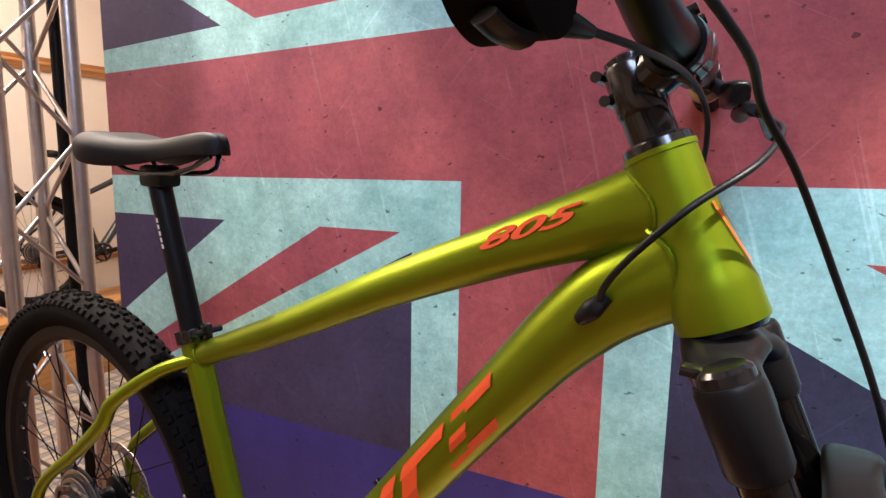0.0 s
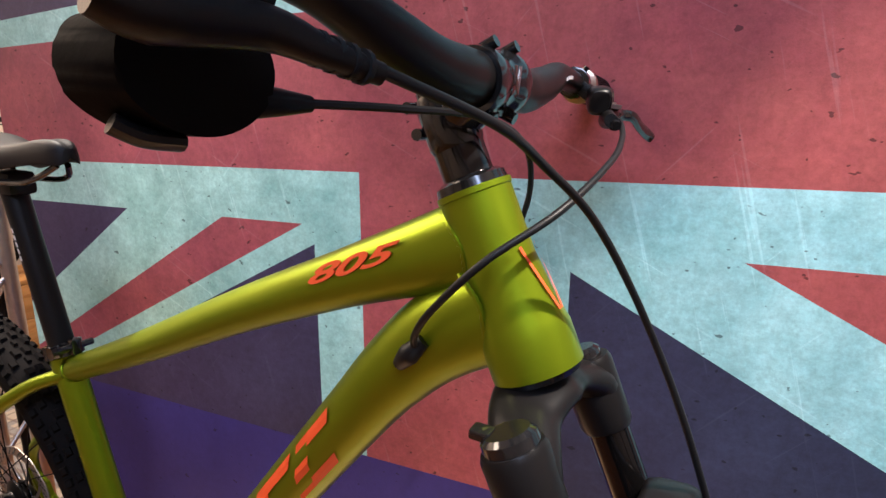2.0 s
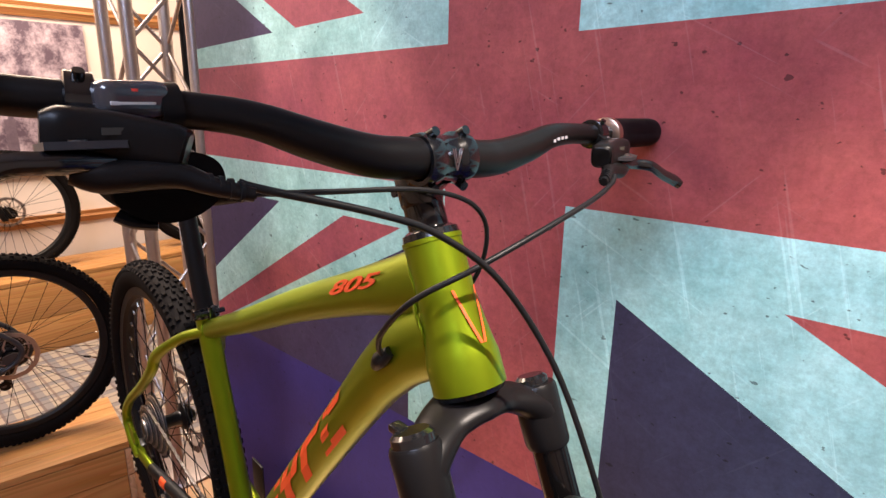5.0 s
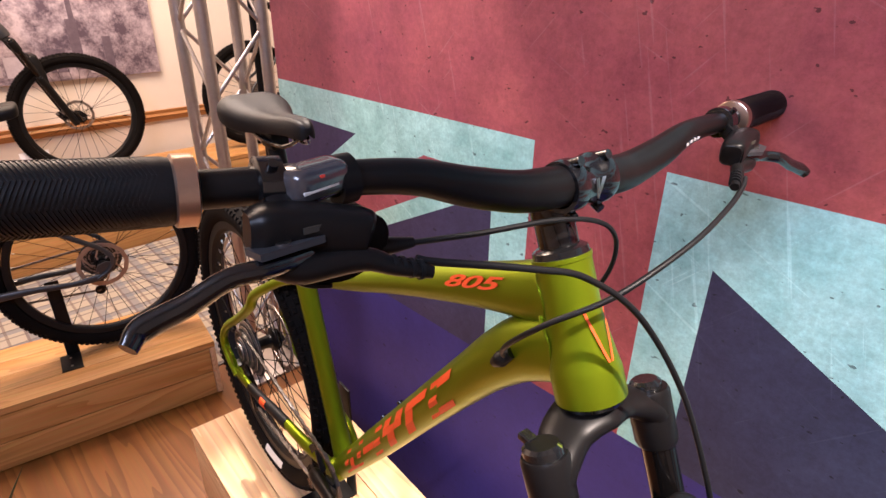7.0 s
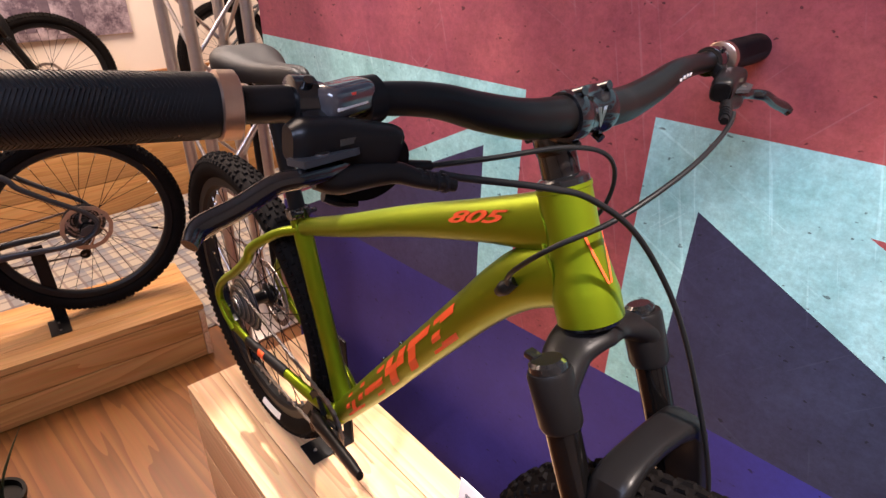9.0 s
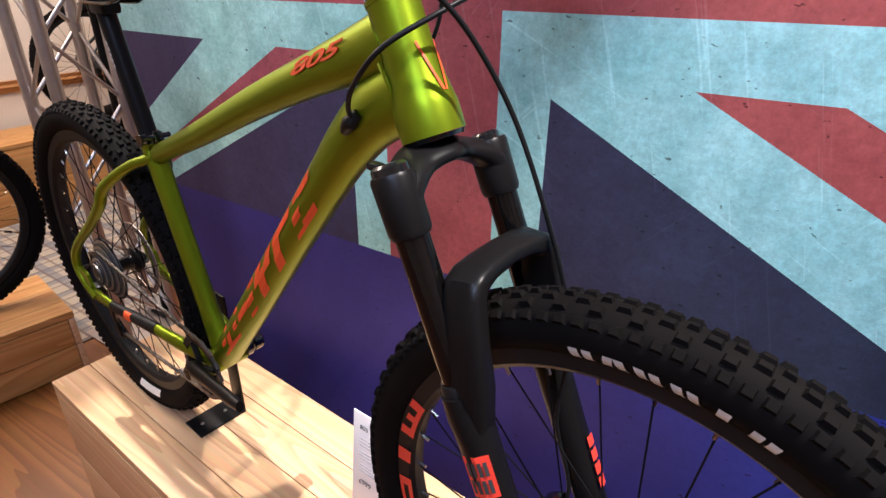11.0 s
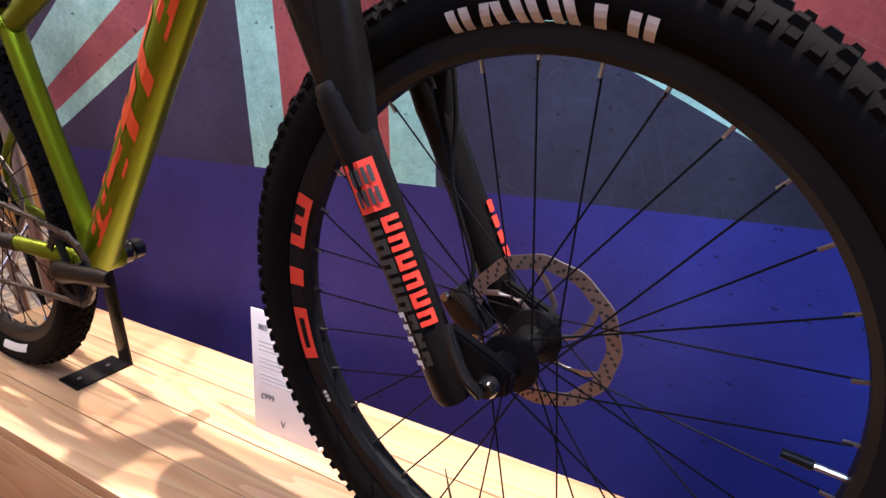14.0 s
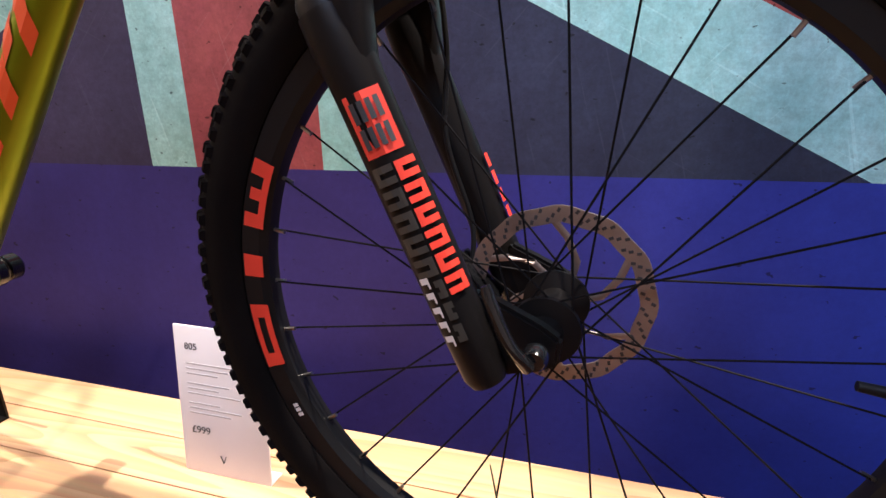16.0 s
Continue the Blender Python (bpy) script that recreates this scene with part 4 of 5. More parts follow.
        for y0 in (-0.118, 0.150):
            for k in range(4):
                q0 = on_bar(y0 + k * 0.0075)
                P("bar_mark", box(0.0008, 0.0040, 0.0030, 0.0002, q0 + V((0.0137, 0, -0.001))), FAINT, "small silver printed mark", smooth=False)
        # hoses
        P("front_brake_hose", pipe([(-0.268, -0.192, z_(1.303)), (-0.264, -0.178, z_(1.298)), (-0.248, -0.106, z_(1.277)), (-0.243, -0.054, z_(1.255)), (-0.222, -0.008, z_(1.215)), (-0.192, 0.030, z_(1.141)), (-0.158, 0.046, z_(1.053)), (-0.126, 0.061, z_(0.944)), (-0.112, 0.056, z_(0.86)), (-0.112, 0.050, z_(0.78)), (-0.088, 0.052, z_(0.70)), (-0.085, 0.046, z_(0.66))], 0.0027, 10, 8), MATT_BLACK)
        P("rear_brake_hose", pipe([(-0.262, 0.212, z_(1.276)), (-0.256, 0.197, z_(1.270)), (-0.246, 0.154, z_(1.261)), (-0.236, 0.077, z_(1.248)), (-0.246, -0.006, z_(1.222)), (-0.281, -0.047, z_(1.192)), (-0.317, -0.051, z_(1.155)), (-0.336, -0.043, z_(1.130)), (-0.342, -0.032, z_(1.114))], 0.0027, 10, 8), MATT_BLACK)
        P("gear_cable", pipe([(-0.320, -0.175, z_(1.287)), (-0.303, -0.109, z_(1.285)), (-0.292, -0.035, z_(1.281)), (-0.287, 0.015, z_(1.268)), (-0.286, 0.040, z_(1.246)), (-0.290, 0.046, z_(1.215)), (-0.305, 0.044, z_(1.180)), (-0.335, 0.030, z_(1.135))], 0.0023, 8, 7), MATT_BLACK)
        bm = pipe([(-0.337, -0.029, z_(1.121)), (-0.347, -0.033, z_(1.110)), (-0.357, -0.031, z_(1.099))], [0.0055, 0.0085, 0.0055], 14)
        P("cable_port", bm, MATT_BLACK, "black rubber cable port")
    # fork
    leg = lambda s, k: V((-0.247, s * 0.0735, z_(1.088))) + DOWN * k
    cr = [leg(-1, 0.034), leg(-1, 0.016) + V((0.002, 0.008, 0)), V((-0.254, -0.036, z_(1.086))), V((-0.257, 0, z_(1.093))), V((-0.254, 0.036, z_(1.086))), leg(1, 0.016) + V((0.002, -0.008, 0)), leg(1, 0.034)]
    P("fork_crown", pipe(cr, [(0.019, 0.020), (0.016, 0.020), (0.0125, 0.025), (0.0125, 0.031), (0.0125, 0.025), (0.016, 0.020), (0.019, 0.020)], 20, 6, (1, 0, 0)), SATIN_BLACK, "black fork crown")
    for s in (-1, 1):
        P("crown_collar", sweep(bmesh.new(), [leg(s, 0.0), leg(s, 0.004), leg(s, 0.055), leg(s, 0.060)], [0.0205, 0.0222, 0.0215, 0.0195], 28, True, (0, 1, 0)), SATIN_BLACK)
        P("stanchion", sweep(bmesh.new(), [leg(s, 0.05), leg(s, 0.28)], 0.0170, 28, True, (0, 1, 0)), STANCHION, "glossy dark stanchion")
        if s < 0:
            kn = sweep(bmesh.new(), [leg(s, 0.001), leg(s, -0.007), leg(s, -0.010)], [0.0190, 0.0185, 0.0150], 24, True, (0, 1, 0))
            box(0.014, 0.012, 0.007, 0.002, leg(s, -0.006) + V((-0.018, 0, -0.003)), kn)
            P("lockout_knob", kn, GLOSS_BLACK, "black lockout knob")
        else:
            P("air_cap", sweep(bmesh.new(), [leg(s, 0.001), leg(s, -0.006), leg(s, -0.009)], [0.0155, 0.0155, 0.012], 20, True, (0, 1, 0)), GLOSS_BLACK)
        P("wiper_seal", sweep(bmesh.new(), [leg(s, 0.210), leg(s, 0.214), leg(s, 0.228)], [0.019, 0.0205, 0.0205], 24, True, (0, 1, 0)), MATT_BLACK)
        lk = [(0.222, 0.0215, 0.0230), (0.245, 0.0222, 0.0245), (0.275, 0.0208, 0.0220), (0.30, 0.0205, 0.0218), (0.40, 0.0200, 0.0210), (0.47, 0.0195, 0.0205), (0.52, 0.0185, 0.0195), (0.528, 0.015, 0.016)]
        low = P("fork_lower", sweep(bmesh.new(), [leg(s, k) for k, a, b in lk], [(a, b) for k, a, b in lk], 28, True, (0, 1, 0)), SATIN_BLACK, "black fork lower leg")
        bm = bmesh.new()
        dm = Matrix.Translation((0, s * 0.062 - 0.007, AX)) @ Matrix.Rotation(radians(90), 4, "X") @ Matrix.Translation((0, 0, -0.014))
        slab([(0.016, -0.012), (0.018, 0.010), (0.004, 0.020), (-0.05, 0.045), (-0.062, 0.02), (-0.030, -0.028), (0.0, -0.020)], 0.014, dm, bm)
        bmesh.ops.bevel(bm, geom=bm.edges[:], offset=0.003, segments=2, affect="EDGES")
        P("dropout_lug", bm, SATIN_BLACK, "", low)
        if main and s < 0:
            def on_leg(k, u, lift=0.001):
                return leg(-1, k) + V((0, -1, 0)) * (0.0222 * math.cos(u)) + FORE * (0.0232 * math.sin(u)) + (V((0, -1, 0)) * math.cos(u) + FORE * math.sin(u)) * lift
            def mark(quad, mt, lift, lab, fn, par):
                part("leg_mark", drape(bmesh.new(), [quad], None, fn, lift), mt, par, lab, False)
            mark((0.284, 0.331, -0.30, 1.0), RED, 0.0005, "red printed panel", on_leg, low)
            def stroke(k0, u0, u1, mt, lab, flip):
                cap = (k0, k0 + 0.0145, u1 - 0.2, u1) if flip else (k0, k0 + 0.0145, u0, u0 + 0.2)
                bm = drape(bmesh.new(), [(k0, k0 + 0.0052, u0, u1), (k0 + 0.0093, k0 + 0.0145, u0, u1), cap], None, on_leg, 0.001)
                part("leg_mark", bm, mt, low, lab, False)
            for k in range(6):
                stroke(0.338 + k * 0.0185, 0.44, 1.15, RED, "red printed block", k % 2)
            for k in range(8):
                stroke(0.338 + k * 0.0185, -0.34 if k < 5 else 0.06, 0.36, GREY_PRINT, "dim grey printed block", k % 3)
            for k in range(5):
                mark((0.426 + k * 0.0122, 0.4310 + k * 0.0122, -0.36, -0.06), WHITE, 0.0017, "white printed block", on_leg, low)
                mark((0.4310 + k * 0.0122, 0.4350 + k * 0.0122, -0.13, -0.06), WHITE, 0.0017, "", on_leg, low)
            for j_ in range(2):
                for k in range(4):
                    mark((0.290 + j_ * 0.0195, 0.3055 + j_ * 0.0195, -0.14 + k * 0.26, 0.03 + k * 0.26), DARK_PRINT, 0.0014, "", on_leg, low)
        if main and s > 0:
            def on_far(k, u, lift=0.001):
                return leg(1, k) + V((0, -1, 0)) * (0.0222 * math.cos(u)) + FORE * (0.0232 * math.sin(u)) + (V((0, -1, 0)) * math.cos(u) + FORE * math.sin(u)) * lift
            for k in range(4):
                part("leg_mark", drape(bmesh.new(), [(0.365 + k * 0.0185, 0.379 + k * 0.0185, 1.35, 1.9)], None, on_far, 0.001), RED, low, "red printed block", False)
    side = [(0.262, 0.000, 0.000, 0.016, 0.020), (0.215, 0.010, 0.000, 0.017, 0.027), (0.165, 0.023, 0.003, 0.0135, 0.0245), (0.128, 0.034, 0.007, 0.0120, 0.0215), (0.117, 0.0365, 0.012, 0.0125, 0.0205), (0.113, 0.0370, 0.020, 0.0120, 0.0200), (0.109, 0.0370, 0.040, 0.0105, 0.0185)]
    ar = [leg(-1, k) + FORE * f + V((0, w, 0)) for k, f, w, ra, rb in side] + [V((leg(1, 0.107).x + 0.034, 0, (leg(1, 0.107) + FORE * 0.037).z))] + [leg(1, k) + FORE * f - V((0, w, 0)) for k, f, w, ra, rb in side[::-1]]
    arr = [(ra, rb) for k, f, w, ra, rb in side]
    P("fork_arch", sweep(bmesh.new(), ar, arr + [(0.0100, 0.0175)] + arr[::-1], 20, True, (1, 0, 0), False, 0.55), SATIN_BLACK, "black fork brace")
    # axle, caliper
    P("axle", lathe([(0.0, -0.088), (0.008, -0.088), (0.0105, -0.083), (0.0105, -0.075), (0.006, -0.072), (0.006, 0.085), (0.0, 0.085)], 20, False, None, (0, 0, AX)), GLOSS_BLACK)
    P("skewer_lever", pipe([(-0.004, -0.088, AX - 0.004), (-0.016, -0.094, AX + 0.014), (-0.030, -0.094, AX + 0.045), (-0.036, -0.092, AX + 0.060)], [(0.009, 0.006), (0.008, 0.005), (0.007, 0.004), (0.005, 0.003)], 12), GLOSS_BLACK, "black quick-release lever")
    bm = box(0.030, 0.040, 0.062, 0.007, (-0.087, 0.043, AX + 0.004), None, Matrix.Rotation(radians(-38), 4, "Y"))
    cal = P("brake_caliper", bm, GLOSS_BLACK, "black disc brake caliper")
    for k in (-0.02, 0.02):
        P("bolt", rod((-0.087 + k, 0.020, AX + 0.004 - k), (-0.087 + k, 0.026, AX + 0.004 - k), 0.005, 8), SILVER, "", cal)
    wheel(bike, (0, 0, AX), True, detail, main)
    wheel(bike, (REAR, 0, AX), False, detail, main)
    # drivetrain
    bm = bmesh.new()
    n = 32
    rr = []
    for k in range(n * 2):
        a = 2 * math.pi * k / (n * 2)
        r = 0.066 if k % 2 else 0.0615
        rr.append([bm.verts.new((BB[0] + q * math.cos(a), y, BB[1] + q * math.sin(a))) for q, y in ((0.050, -0.0465), (r, -0.0465), (r, -0.0495), (0.050, -0.0495))])
    for k in range(n * 2):
        p, q = rr[k], rr[(k + 1) % (n * 2)]
        for i in range(4):
            bm.faces.new((p[i], p[(i + 1) % 4], q[(i + 1) % 4], q[i]))
    for k in range(4):
        a = radians(20 + 90 * k)
        rod((BB[0] + 0.012 * math.cos(a), -0.048, BB[1] + 0.012 * math.sin(a)), (BB[0] + 0.054 * math.cos(a), -0.048, BB[1] + 0.054 * math.sin(a)), 0.006, 8, bm)
    P("chainring", bm, MATT_BLACK, "black toothed chainring")
    for s in (-1,):
        e = V((BB[0] + 0.168, s * 0.080, BB[1] + 0.030))
        b0 = V((BB[0], s * 0.062, BB[1]))
        arm = sweep(bmesh.new(), [b0 + (b0 - e).normalized() * 0.020, b0, b0.lerp(e, 0.3), b0.lerp(e, 0.9), e + (e - b0).normalized() * 0.014], [(0.012, 0.014), (0.013, 0.021), (0.010, 0.016), (0.009, 0.0145), (0.007, 0.010)], 16, True, (0, 0, 1))
        arm2 = P("crank_arm", arm, SATIN_BLACK, "black alloy crank arm")
        P("crank_bolt", lathe([(0.0, s * 0.076 - 0.002), (0.011, s * 0.076 - 0.002), (0.011, s * 0.078), (0.0, s * 0.078)], 16, False, None, (BB[0], 0, BB[1])), GLOSS_BLACK, "", arm2)
    P("bb_cup", lathe([(0.0, 0.037), (0.0215, 0.037), (0.0215, 0.050), (0.015, 0.052), (0.016, 0.056), (0.019, 0.058), (0.019, 0.074), (0.015, 0.078), (0.0, 0.078)], 24, False, None, (BB[0], 0, BB[1])), GLOSS_BLACK)
    cass = P("cassette", lathe([(0.018, -0.056), (0.021, -0.056), (0.021, -0.022), (0.018, -0.022)], 24, True, None, (REAR, 0, AX)), DARK_PRINT, "dark stepped cassette")
    for k in range(10):
        r = 0.075 - k * 0.0058
        y = -0.024 - k * 0.0032
        P("sprocket", lathe([(r - 0.011, y), (r, y), (r, y - 0.0016), (r - 0.011, y - 0.0016)], 36, True, None, (REAR, 0, AX)), ROTOR if k % 2 else DARK_PRINT, "", cass)
    # chain
    link = None
    top = [V((REAR, -0.044, AX)) + V((0.01, 0, 0.050)), V((BB[0] + 0.005, -0.048, BB[1] + 0.063))]
    low_ = [V((BB[0] - 0.01, -0.048, BB[1] - 0.063)), V((REAR + 0.045, -0.046, AX - 0.145))]
    round_ = [V((BB[0] + 0.064 * math.cos(radians(a)), -0.048, BB[1] + 0.064 * math.sin(radians(a)))) for a in range(75, -100, -25)]
    back = [V((REAR + 0.010, -0.046, AX - 0.150)), V((REAR + 0.012, -0.045, AX - 0.085)), V((REAR - 0.03, -0.044, AX - 0.042)), V((REAR - 0.05, -0.044, AX)), V((REAR - 0.035, -0.044, AX + 0.036))]
    path = top + round_ + low_ + back + [top[0]]
    acc, links, bm = 0.0, [], bmesh.new()
    step = 0.0127
    for p, q in zip(path, path[1:]):
        L = (q - p).length
        while acc < L:
            links.append((p.lerp(q, acc / L), (q - p).normalized()))
            acc += step
        acc -= L
    for i, (p, d) in enumerate(links):
        turn = V((1, 0, 0)).rotation_difference(d).to_matrix().to_4x4()
        w = 0.0062 if i % 2 else 0.0044
        box(0.0122, w, 0.0078, 0.0, p, bm, turn)
    ch = P("chain", bm, CHAIN, "steel roller chain", smooth=False)
    tagged(ch, kind="stuff")
    bm = box(0.026, 0.016, 0.05, 0.005, (REAR + 0.004, -0.062, AX - 0.045), None, Matrix.Rotation(radians(12), 4, "Y"))
    der = P("derailleur", bm, SATIN_BLACK, "black rear derailleur")
    for x, zz in ((0.010, -0.085), (0.028, -0.145)):
        P("jockey_wheel", lathe([(0.004, -0.049), (0.019, -0.049), (0.019, -0.043), (0.004, -0.043)], 20, True, None, (REAR + x, 0, AX + zz)), MATT_BLACK, "", der)
    P("cage", box(0.018, 0.0025, 0.085, 0.001, (REAR + 0.019, -0.052, AX - 0.115), None, Matrix.Rotation(radians(-17), 4, "Y")), SATIN_BLACK, "", der)
    if main:
        # number on the top tube
        i0, i1 = V((-0.50, 0, z_(1.120))), V((-0.36, 0, z_(1.174)))
        fc = bpy.data.curves.new("number", "FONT")
        fc.body, fc.size, fc.extrude, fc.align_x, fc.align_y = "805", 0.034, 0.0006, "CENTER", "CENTER"
        fc.shear, fc.offset = 0.45, 0.0008
        tob = bpy.data.objects.new("tube_number", fc)
        me = bpy.data.meshes.new_from_object(tob)
        me.materials.append(ORANGE)
        num = new("tube_number", me)
        num.parent = bike
        tagged(num, "orange printed model number")
        dx = (i1 - i0).normalized()
        nrm = V((0, -0.96, 0.28)).normalized()
        nrm = (nrm - dx * nrm.dot(dx)).normalized()
        upv = nrm.cross(dx)
        mm = Matrix((dx, upv, nrm)).transposed().to_4x4()
        mm.translation = V((-0.415, -0.0224, z_(1.1640)))
        num.matrix_local = mm @ Matrix.Diagonal((1.75, 0.55, 1, 1))

        # maker's mark down the down tube, as plain strokes
        def on_dt(s, u, lift=0.001):
            f = (s - 0.030 * (u - 0.6)) * (len(dt) - 1)
            i = min(int(f), len(dt) - 2)
            p = dt[i].lerp(dt[i + 1], f - i)
            r = [dtr[i][k] + (dtr[i + 1][k] - dtr[i][k]) * (f - i) for k in (0, 1)]
            d = (dt[i + 1] - dt[i]).normalized()
            n = V((d.z, 0, -d.x))
            if n.z < 0:
                n = -n
            return p + V((0, -1, 0)) * (r[0] + lift) * math.cos(u) + n * (r[1] + lift) * math.sin(u)
        lo, hi = -0.76, 0.64
        mid = (lo + hi) / 2
        L0, L1 = 0.508, 0.925
        g = (L1 - L0) / 5
        for k in range(5):
            a = L0 + g * k
            e = a + g * 0.86
            if k == 0:
                sh_ = [(e - 0.026, e, lo, hi), (a, e - 0.026, hi - 0.34, hi), (a, e - 0.026, lo, lo + 0.32)]
            elif k == 1:
                sh_ = [(a, e, hi - 0.36, hi), (a + 0.042, a + 0.068, lo, hi - 0.36)]
            elif k == 2:
                sh_ = [(a, a + 0.026, mid, hi), (e - 0.026, e, mid, hi), (a + 0.026, e - 0.026, mid, mid + 0.30), (a + 0.028, a + 0.054, lo, mid)]
            elif k == 3:
                sh_ = [(a, a + 0.028, lo, hi), (a + 0.028, e, mid - 0.16, mid + 0.18)]
            else:
                sh_ = [(a, a + 0.017, lo, hi), (a + 0.032, a + 0.047, lo, mid + 0.1), (e - 0.017, e, lo, hi), (a + 0.017, e - 0.017, lo, lo + 0.22)]
            bm = drape(bmesh.new(), sh_, None, on_dt, 0.0012)
            bmesh.ops.remove_doubles(bm, verts=bm.verts, dist=1e-5)
            P("tube_mark", bm, ORANGE, "orange printed block", smooth=False)
        # bottle bolts, guard label
        for x, z in ((-0.560, 0.854), (-0.610, 0.790)):
            p, n = V((x, 0, z_(z))), V((-0.79, 0, 0.61))
            P("bottle_bolt", rod(p + n * 0.022, p + n * 0.0325, 0.005, 10), GLOSS_BLACK)
        P("guard_label", pipe([(-1.020, -0.0610, z_(0.5945)), (-1.032, -0.0622, z_(0.5937)), (-1.044, -0.0633, z_(0.5930))], [(0.0110, 0.0135)] * 3, 14), ORANGE, "orange printed band")
        # head badge strokes
        bm = bmesh.new()
        def on_ht(k, u, lift=0.0008):
            r = 0.0268 + 0.0062 * max(0, min(1, (k - 0.4) / 0.4))
            return ht_t + DOWN * (hl * k) + FORE * (r + lift) * math.cos(u) + V((0, -1, 0)) * (r + lift) * math.sin(u)
        for s in (-1, 1):
            for k in range(8):
                a, b = k / 8, (k + 1) / 8
                w = 0.045
                f = lambda t: (0.36 + 0.36 * t, s * (0.48 - 0.42 * t))
                (k0, u0), (k1, u1) = f(a), f(b)
                bm.faces.new([bm.verts.new(on_ht(k0, u0 - w)), bm.verts.new(on_ht(k1, u1 - w)), bm.verts.new(on_ht(k1, u1 + w)), bm.verts.new(on_ht(k0, u0 + w))])
        P("head_badge", bm, ORANGE, "orange antler-like strokes", smooth=False)
    if steer:
        p0 = V((HT_B[0], 0, HT_B[1]))
        turn = Matrix.Translation(p0) @ Matrix.Rotation(radians(steer), 4, -DOWN) @ Matrix.Translation(-p0)
        front_end = ("fork", "crown_collar", "stanchion", "lockout", "air_cap", "wiper", "axle", "skewer", "brake_caliper", "tyre", "rim", "hub", "spoke")
        for o in bike.children:
            near = (o.matrix_basis.translation.x > REAR / 2) if o.name.split(".")[0] in ("tyre", "rim", "hub", "spoke") else True
            if o.name.startswith(front_end) and near:
                o.matrix_basis = turn @ o.matrix_basis
    return bike


show_bike = bicycle("lime green hardtail mountain bike with black parts, on a pine plinth", GREEN, True, True, pose(0.433, 0.548, TOP, 0, 0, -5.5), -0.5)

# L-shaped stand that holds the bottom bracket


def stand(m, height):
    root = tagged(new("bike_stand"), "black steel L-shaped stand screwed to a plinth", "stand", "bike stands")
    root.matrix_world = m
    part("foot_plate", box(0.072, 0.115, 0.005, 0.001, (0, -0.0575, 0.0025)), SATIN_BLACK, root)
    part("upright", box(0.046, 0.005, height, 0.001, (0.013, 0.0025, height / 2)), SATIN_BLACK, root)
    for y in (-0.03, -0.09):
        part("screw", lathe([(0, -0.001), (0.005, -0.001), (0.004, 0.0015), (0, 0.0015)], 10, False), SILVER, root, "steel screw").matrix_local = pose(0, y, 0.0055, 90, 0, 0)
    return root


stand(pose(-0.545, 0.745, TOP, 0, 0, -6.0), BB[1] + 0.015)

dark_bike = bicycle("dark grey mountain bike standing on a plinth", GREY_PAINT, False, False, pose(-2.143, -0.593, 0.05, 0, 0, -98.0))
copy_thing(dark_bike, pose(-3.66, 0.98, TOP, 0, 0, 90.0))
copy_thing(dark_bike, pose(-3.66, 3.30, TOP, 0, 0, 90.0))
stand(pose(-2.0, 0.40, 0.05, 0, 0, 82.0), BB[1] + 0.015)

# ---- truss beside the banner ----


def truss(cx, cy, s, height):
    root = tagged(new("truss_tower"), "square aluminium lighting truss standing beside the banner", "truss")
    root.matrix_world = pose(cx, cy, GROUND)
    h = s / 2
    chord = None
    for x, y in ((-h, -h), (h, -h), (h, h), (-h, h)):
        if chord is None:
            chord = part("chord", rod((0, 0, 0.012), (0, 0, height), 0.0225, 20), ALU, root)
            chord.matrix_local = pose(x, y, 0)
        else:
            again("chord", chord, pose(x, y, 0), root)
    step = 0.24
    brace = part("brace", rod((-h, 0, 0), (h, 0, step), 0.0075, 10), ALU, root)
    first = True
    for k in range(int((height - 0.1) / step)):
        for f, (x, y, a) in enumerate(((0, -h, 0), (h, 0, 90), (0, h, 180), (-h, 0, 270))):
            m = pose(x, y, 0.05 + k * step, 0, 0, a + (180 if (k + f) % 2 else 0))
            if first:
                brace.matrix_local = m
                first = False
            else:
                again("brace", brace, m, root)
    part("base_plate", box(s + 0.1, s + 0.1, 0.012, 0.003, (0, 0, 0.006)), ALU, root)
    return root


truss(-1.80, 1.13, 0.22, 3.1)
post = tagged(new("black_pole"), "black steel pole beside the truss", "pole")
post.matrix_world = pose(-1.825, 1.275, GROUND)
part("tube", rod((0, 0, 0.02), (0, 0, 3.1), 0.018, 20), SATIN_BLACK, post)
part("foot", box(0.10, 0.10, 0.01, 0.003, (0, 0, 0.017)), SATIN_BLACK, post)

# ---- price cards ----


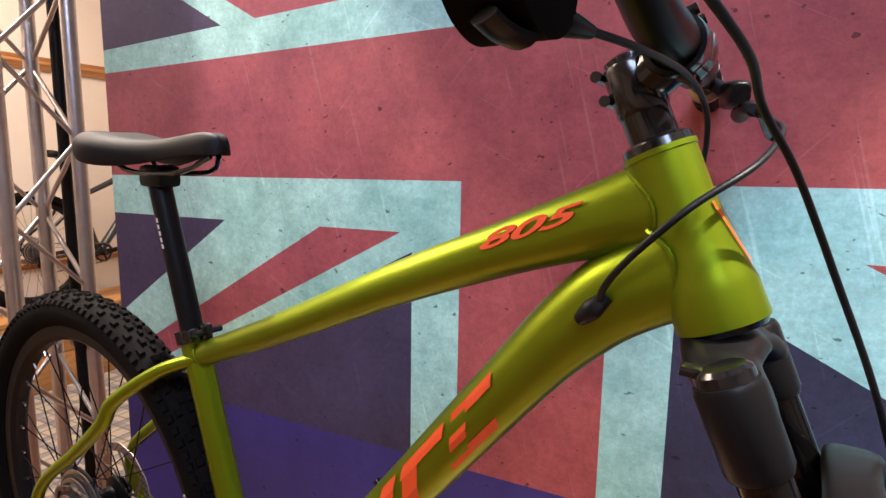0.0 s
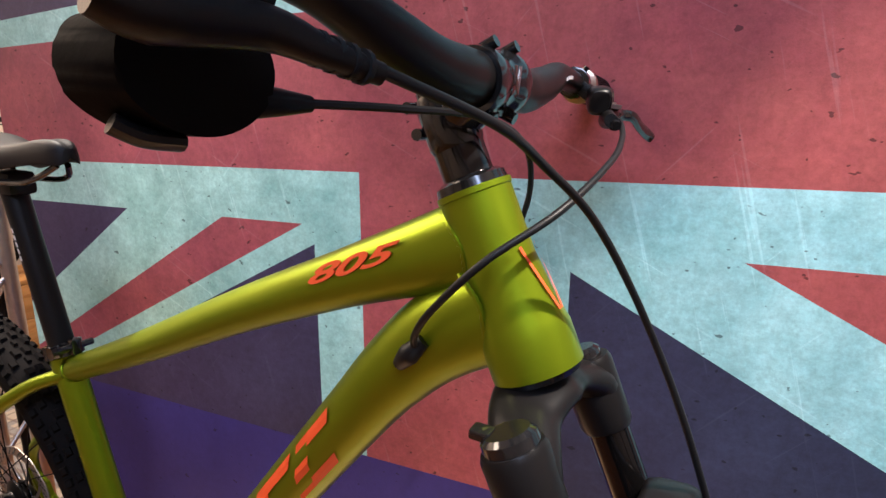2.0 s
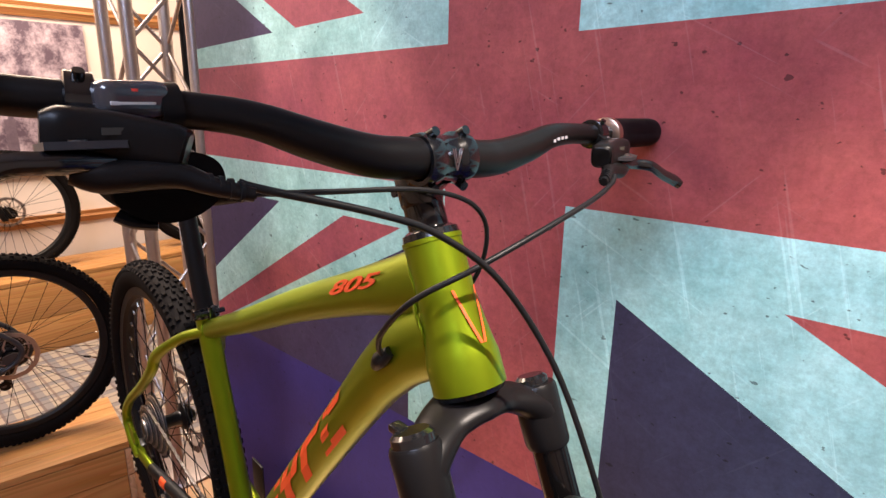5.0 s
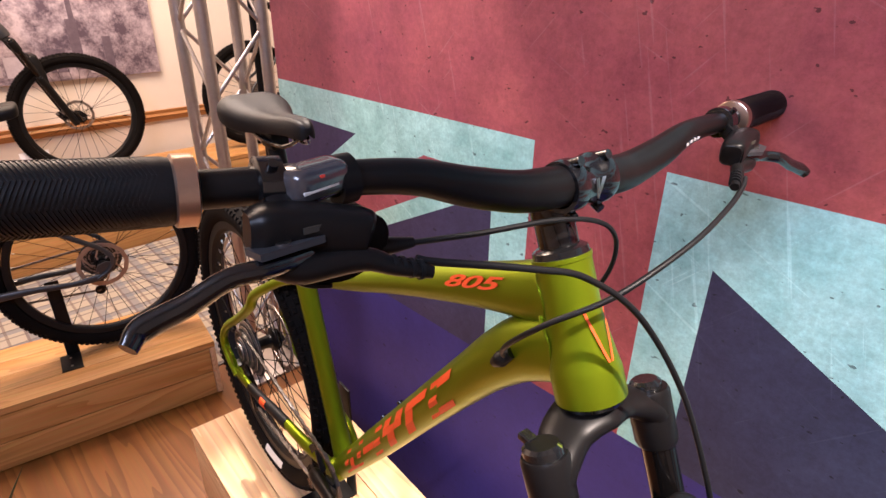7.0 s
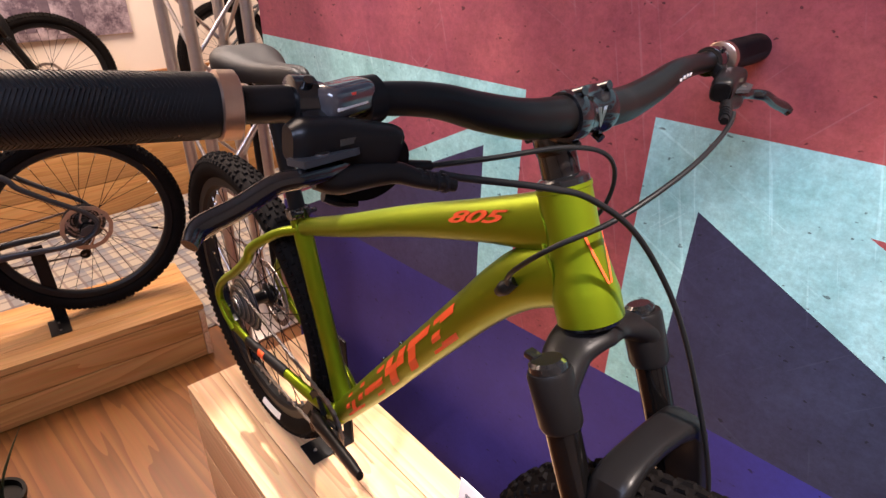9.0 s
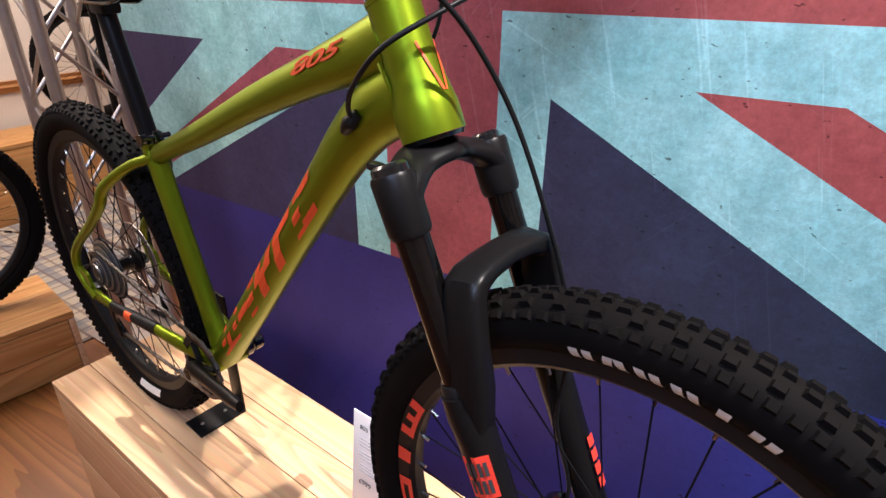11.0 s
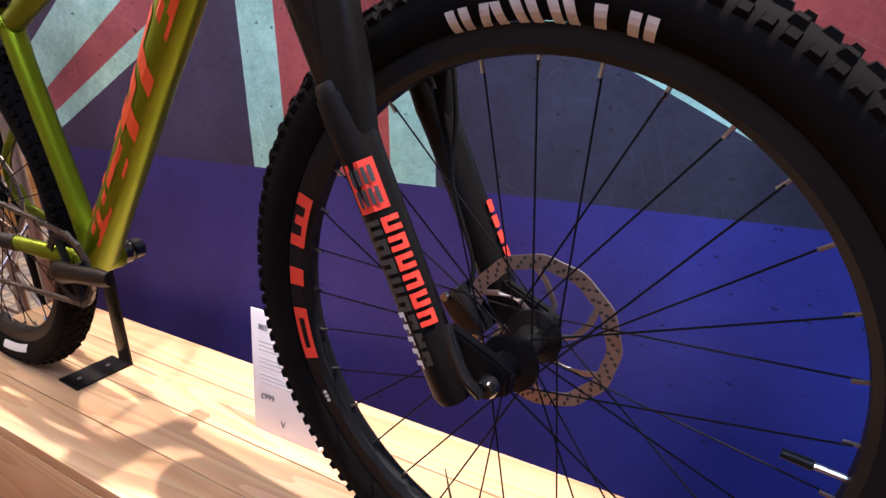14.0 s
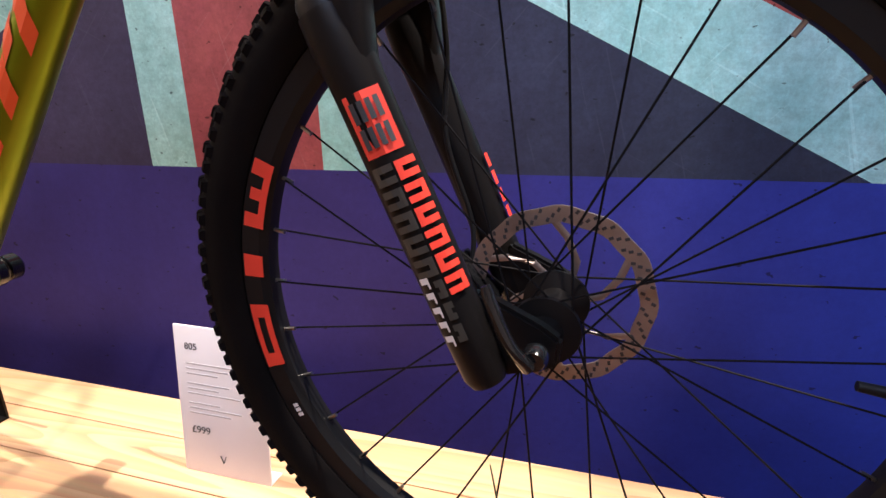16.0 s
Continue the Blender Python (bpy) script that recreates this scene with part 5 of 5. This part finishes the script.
def price_card(m, w, h, written):
    root = tagged(new("price_card"), "white upright price card with small print" if written else "small white price card", "card", "price cards")
    root.matrix_world = m
    part("sheet", box(w, 0.003, h, 0.0008, (w / 2, 0, h / 2)), CARD, root)
    part("foot", box(w, 0.05, 0.003, 0.0008, (w / 2, 0.025, 0.0015)), CARD, root)
    if written:
        for body, size, x, z in (("805", 0.0145, 0.018, h - 0.036), ("\u00a3999", 0.0165, 0.018, 0.066)):
            c = bpy.data.curves.new("t", "FONT")
            c.body, c.size, c.extrude = body, size, 0.0003
            me = bpy.data.meshes.new_from_object(bpy.data.objects.new("t", c))
            me.materials.append(DARK_PRINT)
            o = new("printed_number", me)
            o.parent = root
            o.matrix_local = pose(x, -0.0022, z, 90, 0, 0)
        for k in range(11):
            if k in (3, 7):
                continue
            ln = (0.6 - 0.12 * ((k * 7) % 3)) * w
            part("print_bar", box(ln, 0.0006, 0.0020, 0, (0.018 + ln / 2, -0.0021, h - 0.058 - k * 0.0078)), FAINT, root, "", False)
        bm = bmesh.new()
        rod((w * 0.47, -0.0021, 0.022), (w * 0.44, -0.0021, 0.034), 0.0008, 4, bm)
        rod((w * 0.47, -0.0021, 0.022), (w * 0.50, -0.0021, 0.034), 0.0008, 4, bm)
        part("print_emblem", bm, DARK_PRINT, root, "", False)
    return root


price_card(pose(-0.112, 0.695, TOP, -6, 0, -4), 0.15, 0.235, True)
price_card(pose(-3.62, 0.62, TOP, -12, 0, 90), 0.15, 0.21, False)

# ---- photo print on the wall ----


def photo():
    m = bpy.data.materials.new("photo_print")
    m.use_nodes = True
    nt = m.node_tree
    b = nt.nodes["Principled BSDF"]
    b.inputs["Roughness"].default_value = 0.5
    co = nt.nodes.new("ShaderNodeTexCoord")
    n = nt.nodes.new("ShaderNodeTexNoise")
    n.inputs["Scale"].default_value, n.inputs["Detail"].default_value, n.inputs["Roughness"].default_value = 7, 9, 0.75
    nt.links.new(co.outputs["Object"], n.inputs[0])
    r = nt.nodes.new("ShaderNodeValToRGB")
    r.color_ramp.elements[0].position, r.color_ramp.elements[1].position = 0.42, 0.62
    r.color_ramp.elements[0].color, r.color_ramp.elements[1].color = (0.10, 0.07, 0.10, 1), (0.55, 0.46, 0.52, 1)
    nt.links.new(n.outputs[0], r.inputs[0])
    nt.links.new(r.outputs[0], b.inputs["Base Color"])
    root = tagged(new("photo_board"), "large grey photo print of a hillside town on the wall", "picture")
    root.matrix_world = pose(-3.995, 0.2, 0.80)
    part("board", box(0.02, 1.40, 0.95, 0.002, (0.010, 0.70, 0.475)), m, root)
    dk = material("photo_dark", (0.09, 0.065, 0.09), 0.5, 0, (0.16, 0.12, 0.15), 30, 0.5)
    lt = material("photo_light", (0.50, 0.43, 0.48), 0.5, 0, (0.36, 0.30, 0.34), 25, 0.5)
    for y, z, w, h in ((0.92, 0.06, 0.06, 0.30), (0.93, 0.36, 0.03, 0.12), (0.80, 0.05, 0.10, 0.14), (1.10, 0.05, 0.05, 0.2)):
        part("printed_tower", box(0.001, w, h, 0, (0.0212, y, z + h / 2)), dk, root, "", False)
    for y, z, w, h in ((0.60, 0.04, 0.16, 0.12), (1.0, 0.03, 0.06, 0.08), (0.4, 0.05, 0.2, 0.1)):
        part("printed_house", box(0.001, w, h, 0, (0.0212, y, z + h / 2)), lt, root, "", False)
    return root


photo()

# ---- spiky plants in front of the plinths ----


def plant(m, tall, seed, a0, lean0):
    root = tagged(new("spiky_plant"), "dark spiky pot plant with sword-like leaves on the floor", "plant", "pot plants")
    root.matrix_world = m
    part("pot", lathe([(0.0, 0.0), (0.055, 0.0), (0.075, 0.12), (0.080, 0.122), (0.080, 0.135), (0.070, 0.135), (0.066, 0.115), (0.0, 0.112)], 28, False), SATIN_BLACK, root, "black plastic pot").matrix_local = pose(0, 0, 0, 90, 0, 0)
    rnd = random.Random(seed)
    for k in range(9):
        a = radians(a0) + 2 * math.pi * k / 9 + (rnd.uniform(-0.2, 0.2) if k else 0)
        lean = lean0 if k == 0 else rnd.uniform(0.10, 0.17)
        hgt = tall if k == 0 else tall * rnd.uniform(0.55, 0.75)
        pts = [Vector((math.cos(a) * q * lean, math.sin(a) * q * lean, 0.11 + (hgt - 0.11) * t)) for t, q in ((0, 0.1), (0.35, 0.3), (0.7, 0.65), (1.0, 1.0))]
        part("leaf", pipe(pts, [(0.012, 0.003), (0.014, 0.003), (0.009, 0.002), (0.0006, 0.0005)], 8, 5, (math.cos(a), math.sin(a), 0.2)), LEAF, root)
    return root


plant(pose(0.495, 0.440, GROUND), 0.772, 4, 180, 0.10)
plant(pose(-1.360, 0.018, GROUND), 0.610, 9, 46, 0.15)
